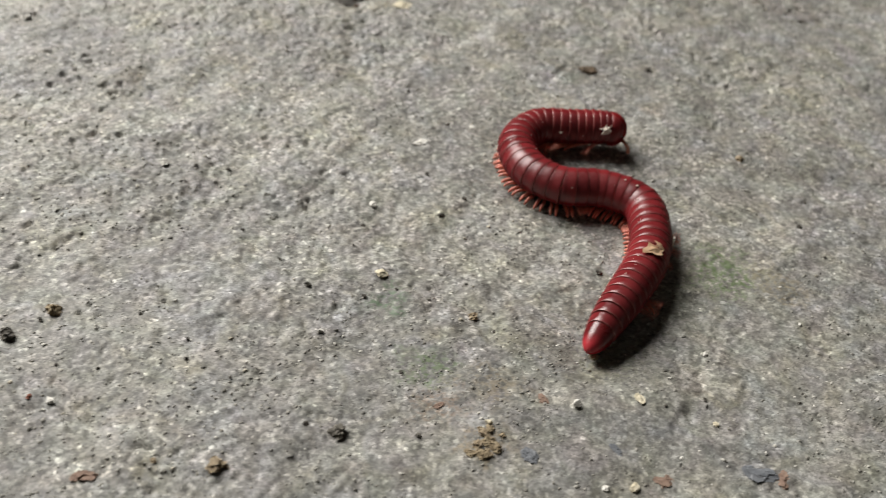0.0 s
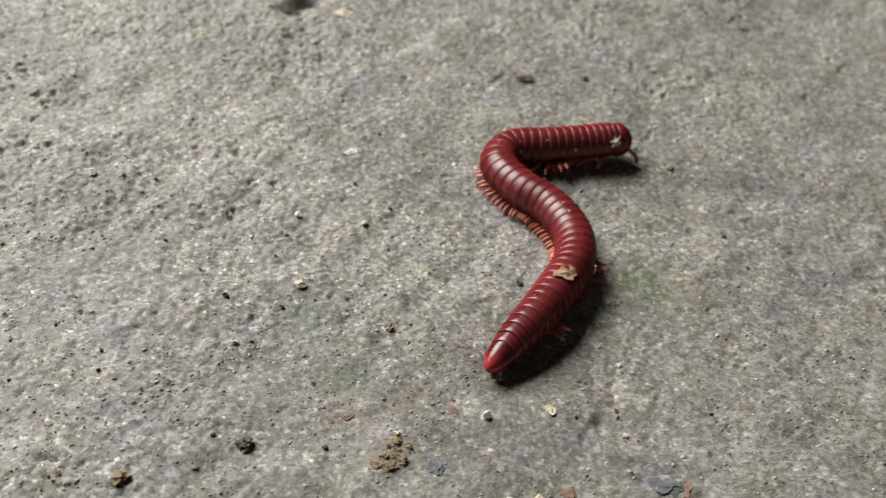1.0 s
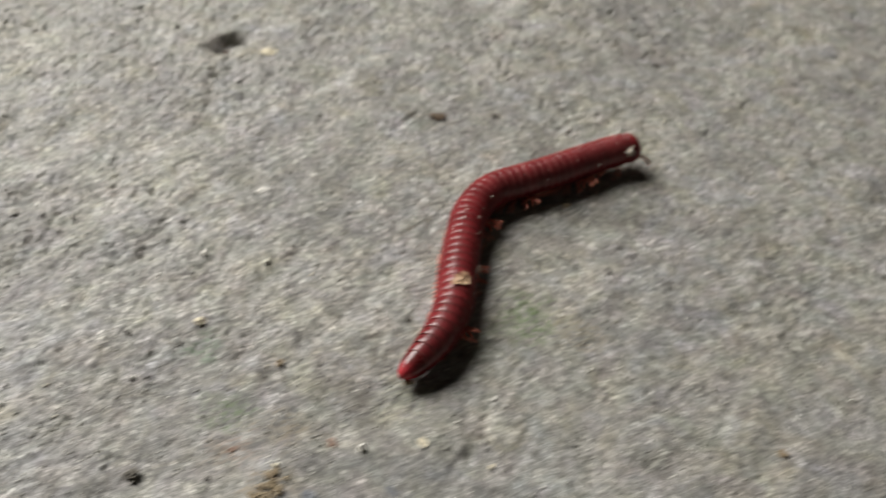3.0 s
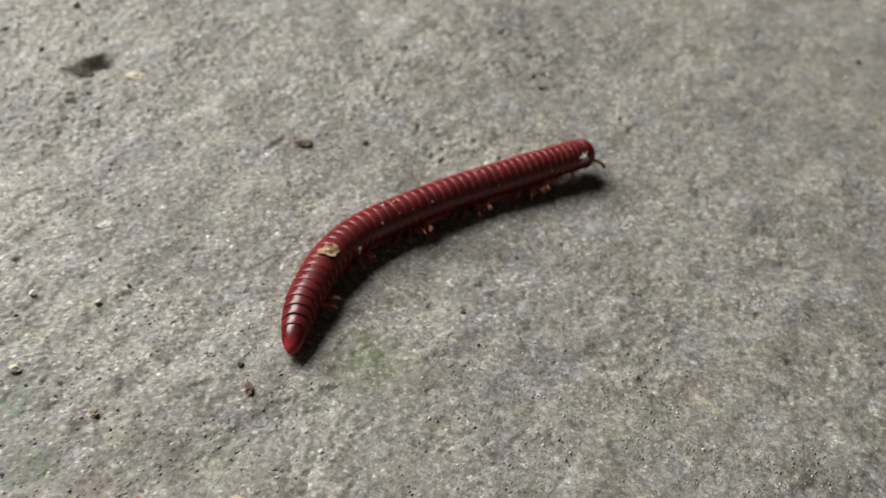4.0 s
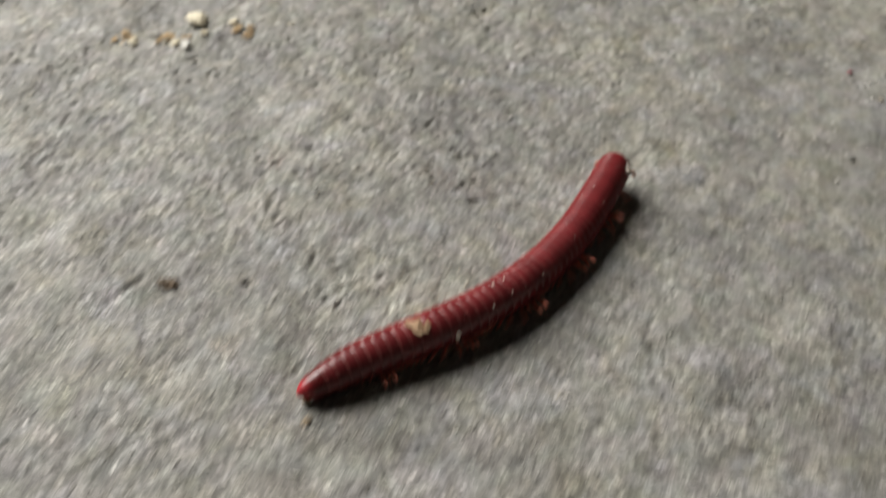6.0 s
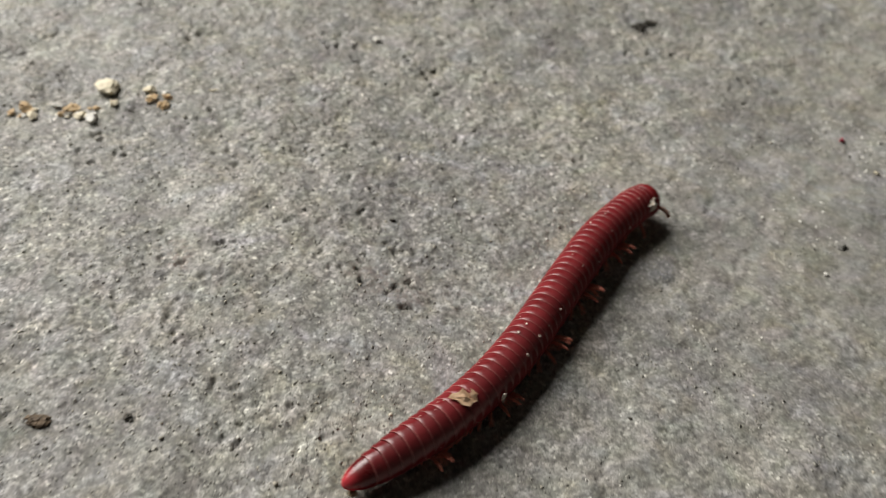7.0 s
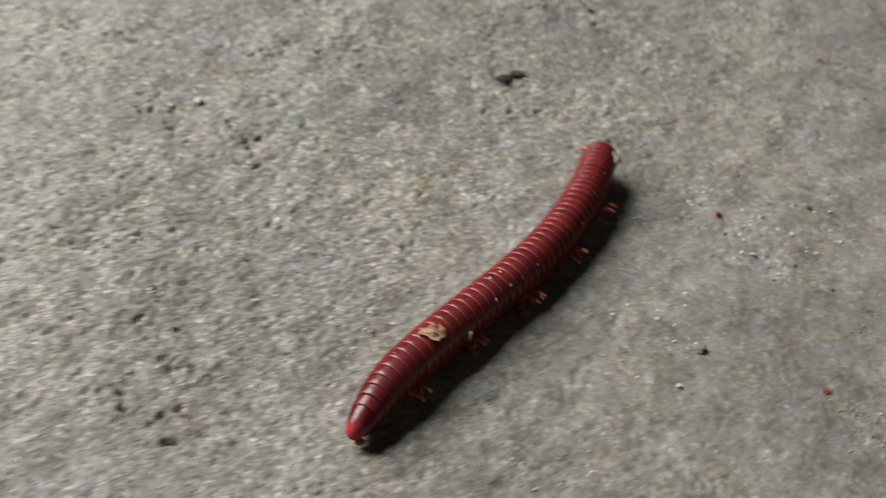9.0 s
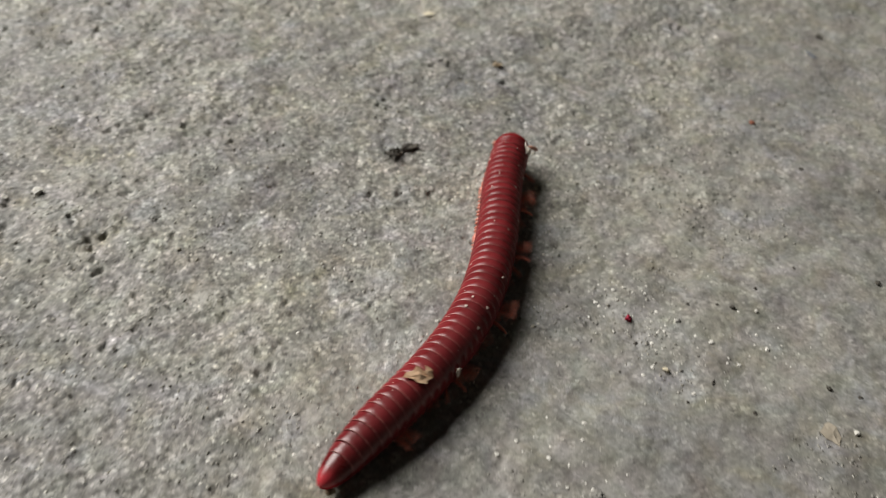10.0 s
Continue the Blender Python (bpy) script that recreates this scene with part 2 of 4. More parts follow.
BED = [(0.0, grey(0.45)), (0.04, grey(0.75)), (0.3, (0.92, 0.90, 0.84)), (0.7, (1.12, 1.1, 1.08)), (0.88, (1.45, 1.45, 1.38)), (1.0, grey(2.9))]


def mineral(name, dark, light, scale=900.0, rough=0.8, vary=0.0, relief=0.00012):
    """Crumbs, chips and grains: mottled, with a rough relief; vary: how far each loose grain differs."""
    m, t, b = nodes(name)
    co = add(t, "ShaderNodeTexCoord")
    n = add(t, "ShaderNodeTexNoise", Scale=scale, Detail=4.0, Roughness=0.65)
    link(t, co, n, 3, 0)
    c = ramp(t, n, [(0.33, dark), (0.68, light)]).outputs[0]
    if vary:
        g = add(t, "ShaderNodeNewGeometry")
        tone = ramp(t, g, BED if vary < 0.9 else [(0.0, grey(0.4)), (0.03, grey(0.75)), (0.2, (0.85, 0.83, 0.76)), (0.75, (1.15, 1.12, 1.03)), (0.92, (1.9, 1.85, 1.7)), (1.0, (2.6, 2.5, 2.3))], g.outputs.find("Random Per Island"))
        c = mix(t, "MULTIPLY", vary, c, tone.outputs[0])
    t.links.new(c, b.inputs["Base Color"])
    b.inputs["Roughness"].default_value = rough
    bump = add(t, "ShaderNodeBump", Strength=0.8, Distance=relief)
    link(t, n, bump, 0, 2)
    link(t, bump, b, 0, b.inputs.find("Normal"))
    return m


BEDDED = mineral("bedded_sand", (0.19, 0.184, 0.164), (0.33, 0.32, 0.29), 1500, 0.7, 0.85)
GRAIN = mineral("sand_grain", (0.20, 0.19, 0.16), (0.34, 0.32, 0.28), 1500, 0.75, 1.0)
CREAM = mineral("cream_chip", (0.56, 0.49, 0.34), (0.80, 0.74, 0.58), 900, 0.8, 0, 0.00005)
PALE = mineral("pale_chip", (0.60, 0.58, 0.52), (0.84, 0.82, 0.76), 900, 0.8, 0, 0.00005)
DARK = mineral("dark_grit", (0.045, 0.04, 0.034), (0.14, 0.125, 0.10))
TAN = mineral("tan_crumb", (0.22, 0.165, 0.10), (0.42, 0.34, 0.23), 900)
CHIP = mineral("brown_chip", (0.17, 0.105, 0.075), (0.36, 0.25, 0.19), 700)
BEIGE = mineral("beige_flake", (0.33, 0.285, 0.22), (0.45, 0.395, 0.31), 500, 0.8, 0, 0.00003)
BROWN = mineral("brown_soil", (0.06, 0.042, 0.027), (0.21, 0.15, 0.095), 900)
CLAY = mineral("dry_clay", (0.22, 0.165, 0.095), (0.38, 0.31, 0.20), 900)
UMBER = mineral("dark_stone", (0.08, 0.072, 0.06), (0.24, 0.22, 0.18), 700)
SLATE = mineral("slate", (0.12, 0.13, 0.145), (0.22, 0.23, 0.245), 600, 0.6)
STONE = mineral("grey_stone", (0.16, 0.155, 0.14), (0.30, 0.29, 0.26), 600)
PLASTER = mineral("grey_plaster", (0.10, 0.095, 0.085), (0.16, 0.15, 0.135), 14, 0.9, 0, 0.001)
RED = mineral("red_grit", (0.25, 0.01, 0.03), (0.45, 0.03, 0.07), 900, 0.5)
RUST = mineral("rust_grit", (0.16, 0.05, 0.03), (0.36, 0.14, 0.08), 900)


def chitin(name, band, deep, rim, belly, rough, rims=(0.045, 0.10)):
    """Glossy horn: a red-brown band along each ring, a hind rim paled for dust and highlight, an underside darkened
    like shade.
    """
    m, t, b = nodes(name)
    co = add(t, "ShaderNodeTexCoord")
    xyz = add(t, "ShaderNodeSeparateXYZ")
    link(t, co, xyz, 3, 0)
    own = add(t, "ShaderNodeSeparateXYZ")
    link(t, co, own, 0, 0)
    # hind rim: its pale tone on the rings holds dust and the edge highlight
    c = ramp(t, own, [(0.0, rim), (rims[0], rim), (rims[1], band), (0.55, band), (0.68, deep), (1.0, deep)]).outputs[0]
    n = add(t, "ShaderNodeTexNoise", Scale=700.0, Detail=4.0, Roughness=0.6)
    link(t, co, n, 3, 0)
    c = mix(t, "MULTIPLY", 0.6, c, ramp(t, n, [(0.3, grey(0.65)), (0.7, grey(1.3))]).outputs[0])
    # underside tone; on the rings it puts the flanks' shade into the colour
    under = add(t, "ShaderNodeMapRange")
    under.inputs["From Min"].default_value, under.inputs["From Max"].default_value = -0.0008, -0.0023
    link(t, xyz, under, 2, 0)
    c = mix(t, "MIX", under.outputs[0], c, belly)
    # dust in the sutures
    d = add(t, "ShaderNodeTexNoise", Scale=2300.0, Detail=2.0)
    link(t, co, d, 3, 0)
    info = add(t, "ShaderNodeObjectInfo")
    shade = ramp(t, info, [(0.0, grey(0.82)), (1.0, grey(1.15))], info.outputs.find("Random"))
    c = mix(t, "MULTIPLY", 1.0, c, shade.outputs[0])
    c = mix(t, "MIX", ramp(t, d, [(0.68, grey(0)), (0.80, grey(0.25))]).outputs[0], c, (0.34, 0.20, 0.15))
    t.links.new(c, b.inputs["Base Color"])
    r = ramp(t, n, [(0.3, grey(rough * 0.8)), (0.7, grey(rough * 1.35))])
    link(t, r, b, 0, b.inputs.find("Roughness"))
    facing = add(t, "ShaderNodeLayerWeight")
    gloss = ramp(t, facing, [(0.33, grey(0.55)), (0.45, grey(0.02))], 1)
    link(t, gloss, b, 0, b.inputs.find("Specular IOR Level"))
    b.inputs["Subsurface Weight"].default_value = 0.0
    # fine lengthwise striae and pits
    wide = add(t, "ShaderNodeMapping")
    wide.inputs["Scale"].default_value = (400, 3800, 3800)
    link(t, co, wide, 3, 0)
    s = add(t, "ShaderNodeTexNoise", Scale=1.0, Detail=2.0)
    link(t, wide, s, 0, 0)
    bump = add(t, "ShaderNodeBump", Strength=0.35, Distance=0.00005)
    link(t, s, bump, 0, 2)
    link(t, bump, b, 0, b.inputs.find("Normal"))
    return m


PITCH = 0.00148
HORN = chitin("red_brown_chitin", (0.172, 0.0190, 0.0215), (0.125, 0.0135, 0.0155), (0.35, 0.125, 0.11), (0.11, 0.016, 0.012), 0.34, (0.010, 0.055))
HORN_HEAD = chitin("head_chitin", (0.16, 0.012, 0.014), (0.19, 0.014, 0.016), (0.15, 0.012, 0.013), (0.26, 0.03, 0.025), 0.36)
HORN_TIP = chitin("bright_red_chitin", (0.12, 0.0090, 0.0105), (0.11, 0.009, 0.010), (0.44, 0.035, 0.045), (0.30, 0.022, 0.026), 0.30, (0.14, 0.42))
LEG = mineral("orange_leg", (0.60, 0.150, 0.100), (0.80, 0.35, 0.26), 500, 0.45, 0, 0.00003)
EYE = mineral("eye", (0.012, 0.010, 0.010), (0.03, 0.02, 0.02), 900, 0.3)
FLAKE = mineral("tan_flake", (0.42, 0.25, 0.14), (0.68, 0.48, 0.31), 500, 0.5, 0, 0.00004)
FLAKE_PALE = mineral("pale_flake", (0.70, 0.60, 0.50), (0.90, 0.82, 0.72), 700, 0.6, 0, 0.00001)
ANTENNA = mineral("antenna_horn", (0.40, 0.13, 0.085), (0.66, 0.36, 0.25), 700, 0.45, 0, 0.00003)


# ---- mesh helpers ----
def part(name, bm, material, parent=None, label="", smooth=True):
    me = bpy.data.meshes.new(name)
    bm.to_mesh(me)
    bm.free()
    if smooth:
        me.polygons.foreach_set("use_smooth", [True] * len(me.polygons))
    me.materials.append(material)
    ob = new(name, me)
    ob.parent = parent
    return tagged(ob, label)


def lathe(bm, profile, round_=28, flat=0.80, x0=0.0):
    """Rings of radius r at x along a nearly round body with a flattened belly."""
    rows = []
    for x, r in profile:
        row = []
        for k in range(round_):
            a = 2 * math.pi * k / round_
            y, z = r * math.cos(a), r * math.sin(a)
            row.append(bm.verts.new((x + x0, y, z if z > 0 else z * flat)))
        rows.append(row)
    for p, q in zip(rows, rows[1:]):
        for k in range(round_):
            bm.faces.new((p[k], p[(k + 1) % round_], q[(k + 1) % round_], q[k]))
    bm.faces.new(rows[0][::-1])
    bm.faces.new(rows[-1])
    return rows


def tube(bm, points, radii, sides=6):
    """A tapered tube through points."""
    rows = []
    for i, p in enumerate(points):
        ahead = (points[min(i + 1, len(points) - 1)] - points[max(i - 1, 0)]).normalized()
        side = ahead.cross(Vector((0.3, 0.1, 1))).normalized()
        up = side.cross(ahead)
        rows.append([bm.verts.new(p + radii[i] * (math.cos(a) * side + math.sin(a) * up)) for a in (2 * math.pi * k / sides for k in range(sides))])
    for p, q in zip(rows, rows[1:]):
        for k in range(sides):
            bm.faces.new((p[k], p[(k + 1) % sides], q[(k + 1) % sides], q[k]))
    bm.faces.new(rows[0][::-1])
    bm.faces.new(rows[-1])


# ---- the ground: one weathered slab, finely modelled where it is seen closely ----
def lattice(seed):
    return np.random.RandomState(seed).rand(257, 257)


def rough(x, y, size, seed):
    """Smooth random relief, -1 to 1, with bumps of about that size, for arrays of metres."""
    g = lattice(seed)
    u, v = x / size, y / size
    i, j = np.floor(u).astype(int), np.floor(v).astype(int)
    a, b = u - i, v - j
    a, b = a * a * (3 - 2 * a), b * b * (3 - 2 * b)
    i, j, i1, j1 = i % 256, j % 256, (i + 1) % 256, (j + 1) % 256
    return 2 * ((g[i, j] * (1 - a) + g[i1, j] * a) * (1 - b) + (g[i, j1] * (1 - a) + g[i1, j1] * a) * b) - 1


def cells(x, y, size, seed):
    """Distance, in cells, to the nearest of scattered points, and that point's random number."""
    g, gx, gy = lattice(seed), lattice(seed + 40), lattice(seed + 80)
    u, v = x / size, y / size
    i, j = np.floor(u).astype(int), np.floor(v).astype(int)
    best, number = np.full(x.shape, 9.0), np.zeros(x.shape)
    for di in (-1, 0, 1):
        for dj in (-1, 0, 1):
            p, q = (i + di) % 257, (j + dj) % 257
            d = np.hypot(u - i - di - gx[p, q], v - j - dj - gy[p, q])
            near = d < best
            best = np.where(near, d, best)
            number = np.where(near, g[p, q], number)
    return best, number


# shallow grooves from the trowel (ends in centimetres, depth in millimetres) and larger pits
GROOVES = [((-2.6, 3.6), (-1.5, 7.0), 0.5), ((4.45, 10.6), (5.35, 13.8), 0.55), ((1.2, 2.2), (2.5, 6.4), 0.45), ((-7.6, 1.4), (-6.4, 3.4), 0.5), ((2.2, 6.6), (3.4, 9.2), 0.3), ((10.85, 0.15), (11.05, -0.45), 1.0), ((7.4, -0.7), (7.65, -1.3), 0.7), ((8.7, 2.8), (6.9, -0.4), 0.35)]
PITS = [(-2.30, 5.40, 0.26, 2.3), (-2.05, 5.75, 0.2, 1.7), (4.69, 7.91, 0.30, 0.45), (5.76, 7.18, 0.35, 0.4), (2.81, 7.17, 0.35, 0.45), (6.4, 6.9, 0.4, 0.35)]


def trodden(x, y):
    """1 where the slab is trodden smooth, 0 where it is gritty."""
    a, b = np.clip((0.59 * x + 0.81 * y - 0.095) / 0.05, 0, 1), np.clip((0.81 * x - 0.59 * y) / 0.03, 0, 1)
    return a * a * (3 - 2 * a) * b * b * (3 - 2 * b)


def relief(x, y):
    calm = 1 - 0.3 * trodden(x, y)
    fade = np.clip((0.45 - np.hypot(x - 0.06, y - 0.08)) / 0.2, 0.12, 1)
    side = np.clip((0.045 - (0.81 * x - 0.59 * y)) / 0.06, 0, 1)
    pitted = np.clip(0.85 + 0.6 * rough(x, y, 0.021, 11), 0.45, 1.35) * (0.7 + 0.75 * side) * calm
    h = 0.00050 * rough(x, y, 0.034, 1) + 0.00034 * rough(x, y, 0.012, 2) + 0.00025 * rough(x, y, 0.0047, 3)
    h += pitted * (0.00006 * rough(x, y, 0.0023, 4) + 0.00006 * rough(x, y, 0.0013, 5) + 0.00008 * rough(x, y, 0.0007, 12))
    along, across = 0.42 * x + 0.91 * y, 0.91 * x - 0.42 * y
    h += 0.00016 * rough(across, along * 0.2, 0.0042, 6)
    # sand set in the surface; a flaked skin with small broken steps; ragged holes in clusters
    d, chance = cells(x + 0.0003 * rough(x, y, 0.0008, 17), y, 0.0010, 13)
    h += pitted * 0.00010 * np.clip(1 - (d / 0.5) ** 2, 0, 1) * np.clip(chance * 1.5 - 0.4, 0, 1)
    jag = 0.55 * rough(x, y, 0.0017, 18) + 0.42 * rough(x, y, 0.00083, 19)
    skin = 0.8 * rough(x, y, 0.0061, 20) + jag
    part_ = calm * np.clip(0.35 + 1.3 * rough(x, y, 0.007, 23), 0, 1)
    for edge in (-0.55, -0.1, 0.4):
        h += part_ * 0.00007 * np.tanh((skin - edge) / 0.14)
    worn = np.clip(0.14 + 0.9 * rough(x, y, 0.011, 15) + 0.6 * rough(x, y, 0.0037, 16), 0, 1)
    for px, py, radius, deep in PITS[2:]:
        worn = worn + 1.1 * np.exp(-(np.hypot(x - px * CM, y - py * CM) / (1.4 * radius * CM)) ** 2)
    h -= 0.0014 * np.clip(0.4 * rough(x, y, 0.0015, 18) + 0.5 * rough(x, y, 0.0008, 19) + 0.3 * rough(x, y, 0.0011, 24) - 0.36, 0, 0.45) * worn * (0.6 + 0.8 * side) * calm
    for (ax, ay), (bx, by), deep in GROOVES:
        ax, ay, bx, by = ax * CM, ay * CM, bx * CM, by * CM
        dx, dy = bx - ax, by - ay
        k = np.clip(((x - ax) * dx + (y - ay) * dy) / (dx * dx + dy * dy), 0, 1)
        d = np.hypot(x - ax - k * dx + 0.0026 * rough(x, y, 0.008, 8), y - ay - k * dy)
        h -= 0.8 * deep * 0.001 * np.exp(-(d / 0.0007) ** 2) * np.clip(0.1 + 1.2 * rough(x, y, 0.003, 9), 0, 1)
    for px, py, radius, deep in PITS:
        d = np.hypot(x - px * CM, y - py * CM) + 0.0009 * rough(x, y, 0.0025, 10)
        h -= deep * 0.001 * np.exp(-(d / (radius * CM)) ** 2)
    return h * fade


def spread(low, high, step, far):
    """Grid lines at even steps from low to high, and wider and wider out to far."""
    inner = np.arange(low, high + step / 2, step)
    outer, gap, at = [], step, 0.0
    while at < far:
        gap *= 1.28
        at += gap
        outer.append(at)
    outer = np.array(outer)
    return np.concatenate([low - outer[::-1], inner, inner[-1] + outer])


ALONG = (math.cos(radians(54)), math.sin(radians(54)))


def ground():
    xs, ys = spread(-0.078, 0.296, 0.00030, 60), spread(-0.105, 0.102, 0.00030, 60)
    u, v = np.meshgrid(xs, ys, indexing="ij")
    x, y = ALONG[0] * u - ALONG[1] * v, ALONG[1] * u + ALONG[0] * v
    z = relief(x, y)
    nx, ny = len(xs), len(ys)
    co = np.stack([x, y, z], -1).reshape(-1, 3).astype(np.float32)
    i, j = np.meshgrid(np.arange(nx - 1), np.arange(ny - 1), indexing="ij")
    a = (i * ny + j).ravel()
    quads = np.stack([a, a + ny, a + ny + 1, a + 1], -1).astype(np.int32)
    me = bpy.data.meshes.new("ground")
    me.vertices.add(len(co))
    me.vertices.foreach_set("co", co.ravel())
    me.loops.add(quads.size)
    me.loops.foreach_set("vertex_index", quads.ravel())
    me.polygons.add(len(quads))
    me.polygons.foreach_set("loop_start", np.arange(0, quads.size, 4, dtype=np.int32))
    me.polygons.foreach_set("use_smooth", np.ones(len(quads), dtype=bool))
    me.update(calc_edges=True)
    me.materials.append(CONCRETE)
    tagged(new("ground", me), "rough weathered grey concrete slab with pits and stains", "concrete ground", kind="structure")


ground()


def unseen_room():
    """Unseen walls and ceiling, added to shut out sky light; square to the lamp."""
    half, sill, head_ = LAMP_WIDE / 2, -LAMP_HIGH / 2, LAMP_HIGH / 2
    foot, top = -0.72, 1.88
    walls = {
        "wall_west": ((-0.106, -0.006, -2.2, -half, foot, top), (-0.106, -0.006, half, 2.2, foot, top), (-0.106, -0.006, -half, half, foot, sill), (-0.106, -0.006, -half, half, head_, top)),
        "wall_east": ((3.0, 3.2, -2.2, 2.2, foot, top),),
        "wall_south": ((-0.106, 3.2, -2.404, -2.204, foot, top),),
        "wall_north": ((-0.106, 3.2, 2.204, 2.404, foot, top),),
        "ceiling": ((-0.106, 3.2, -2.404, 2.404, top + 0.004, top + 0.124),),
    }
    for name, blocks in walls.items():
        bm = bmesh.new()
        for x0, x1, y0, y1, z0, z1 in blocks:
            for v in bmesh.ops.create_cube(bm, size=1)["verts"]:
                v.co = Vector(((x0 + x1) / 2 + v.co.x * (x1 - x0), (y0 + y1) / 2 + v.co.y * (y1 - y0), (z0 + z1) / 2 + v.co.z * (z1 - z0)))
        label = "plain grey unseen ceiling added to shut out sky light" if name == "ceiling" else "plain grey unseen wall with an opening for the added lamp" if name == "wall_west" else "plain grey unseen wall added to shut out sky light"
        ob = part(name, bm, PLASTER, None, label, False)
        tagged(ob, "", "ceiling" if name == "ceiling" else "wall", kind="structure")
        ob.matrix_basis = LAMP_POSE


unseen_room()


def floor_at(x, y):
    return float(relief(np.array([x]), np.array([y]))[0])


# ---- the millipede ----
RINGS = 47
RADIUS = 0.0030
AXIS = 0.0030
millipede = tagged(new("millipede"), "rusty red millipede crawling over the concrete ground", "millipede")
millipede.location = (0.05, 0.02, 0)
HEAD_AT, TAIL_AT = 0.985, 0.045


weight = [0.64 + 0.36 * (1 - math.exp(-k / 7)) + 0.08 * k / RINGS for k in range(RINGS)]
SHARE = [sum(weight[:k]) / sum(weight) for k in range(RINGS + 1)]
LENGTH = 0.0700


def ring_radius(k):
    """k: 0 at the ring behind the head, RINGS - 1 at the ring before the tail tip."""
    front = 1 - 0.07 * math.exp(-k / 1.6) - 0.03 * math.exp(-((k - 5) / 3) ** 2)
    back = RINGS - 1 - k
    return RADIUS * front * (1 - 0.28 * math.exp(-back / 3.2))


def ring_mesh(k):
    p = (SHARE[k + 1] - SHARE[k]) * (HEAD_AT - TAIL_AT) * LENGTH * 1.03
    shape = [(-0.485, 0.968), (-0.505, 0.983), (-0.475, 0.996), (-0.39, 1.007), (-0.22, 1.011), (-0.04, 1.005), (0.14, 0.995), (0.30, 0.987), (0.50, 0.981), (0.70, 0.977), (0.95, 0.945)]
    profile = [(x * p, f * ring_radius(k - x)) for x, f in shape]
    bm = bmesh.new()
    lathe(bm, profile)
    return bm


def leg_mesh(side, reach):
    """A jointed leg: coxa, then five short articles and a claw, out and down to the ground."""
    bm = bmesh.new()
    pts = [Vector(v) * 0.001 for v in ((0, 0, 0), (0, 0.68, 0.04), (0.04, 1.25, 0.06), (0.06, 1.64, -0.04), (0.08, 1.98, -0.28), (0.10, 2.22, -0.60), (0.10, 2.36, -0.88), (0.10, 2.42, -1.06))]
    pts = [Vector((p.x, p.y * side * reach, p.z * 0.62)) for p in pts]
    fine, radii = [], []
    base = [0.27, 0.28, 0.275, 0.26, 0.235, 0.19, 0.13, 0.03]
    for i in range(len(pts) - 1):
        for f, swell in ((0.0, 0.86), (0.35, 1.06), (0.8, 1.05)):
            fine.append(pts[i].lerp(pts[i + 1], f))
            radii.append((base[i] + (base[i + 1] - base[i]) * f) * swell * 0.001)
    fine.append(pts[-1])
    radii.append(0.00002)
    tube(bm, fine, radii)
    return bm


def flake_mesh(size, seed, thick=0.12, torn=False):
    """A torn, buckled scrap with thickness."""
    rnd = random.Random(seed)
    bm = bmesh.new()
    n = 11
    rim = [size * 0.5 * (rnd.uniform(0.4, 1.25) if torn else rnd.uniform(0.62, 1.12)) for k in range(n)]
    stretch = rnd.uniform(0.55, 0.8)
    top, low = [], []
    for ring_, f in enumerate((1.0, 0.55)):
        top.append([]), low.append([])
        for k in range(n):
            a = 2 * math.pi * k / n
            x, y = f * rim[k] * math.cos(a), f * rim[k] * math.sin(a) * stretch
            z = size * (0.07 * math.sin(5 * x / size + seed) + 0.06 * math.cos(4 * y / size + seed)) + size * rnd.uniform(-0.02, 0.02)
            top[-1].append(bm.verts.new((x, y, z + size * thick * (0.5 if ring_ else 0.25))))
            low[-1].append(bm.verts.new((x, y, z - size * thick * (0.5 if ring_ else 0.25))))
    ct, cl = bm.verts.new((0, 0, size * (0.12 + thick * 0.5))), bm.verts.new((0, 0, size * (0.12 - thick * 0.5)))
    for k in range(n):
        j = (k + 1) % n
        bm.faces.new((top[0][k], top[0][j], top[1][j], top[1][k]))
        bm.faces.new((top[1][k], top[1][j], ct))
        bm.faces.new((low[0][j], low[0][k], low[1][k], low[1][j]))
        bm.faces.new((low[1][j], low[1][k], cl))
        bm.faces.new((low[0][k], low[0][j], top[0][j], top[0][k]))
    return bm


rings, legs = [], []
leg_data = {}
for k in range(RINGS):
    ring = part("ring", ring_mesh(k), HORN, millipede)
    rings.append(ring)
    if k < 1 or k > RINGS - 3:
        continue
    for row, fore in enumerate((0.25, -0.25) if k > 3 else (0.0,)):
        for side in (1, -1):
            reach = 0.5 if k > 41 else 1.05 if side > 0 else 1.95 if k < 29 else 1.7
            if (side, reach) not in leg_data:
                leg = part("leg", leg_mesh(side, reach), LEG, ring)
                leg_data[side, reach] = leg.data
            else:
                leg = new("leg", leg_data[side, reach])
                leg.parent = ring
            place = Vector((fore * PITCH, 0.00085 if side > 0 else -0.0007, -0.00235 * ring_radius(k) / RADIUS))
            legs.append((leg, k + (0.5 if row else 0.0), side, place))

# head: a rounded capsule, a collar, two antennae, eyes
bm = bmesh.new()
R = RADIUS
lathe(bm, [(-0.0009, 0.80 * R), (-0.0005, 0.86 * R), (0.0, 0.89 * R), (0.0005, 0.875 * R), (0.0010, 0.81 * R), (0.0014, 0.715 * R), (0.0018, 0.565 * R), (0.0021, 0.37 * R), (0.0022, 0.16 * R)], 28, 0.95)
head = part("head", bm, HORN_HEAD, millipede, "smooth dark red rounded head capsule")
bm = bmesh.new()
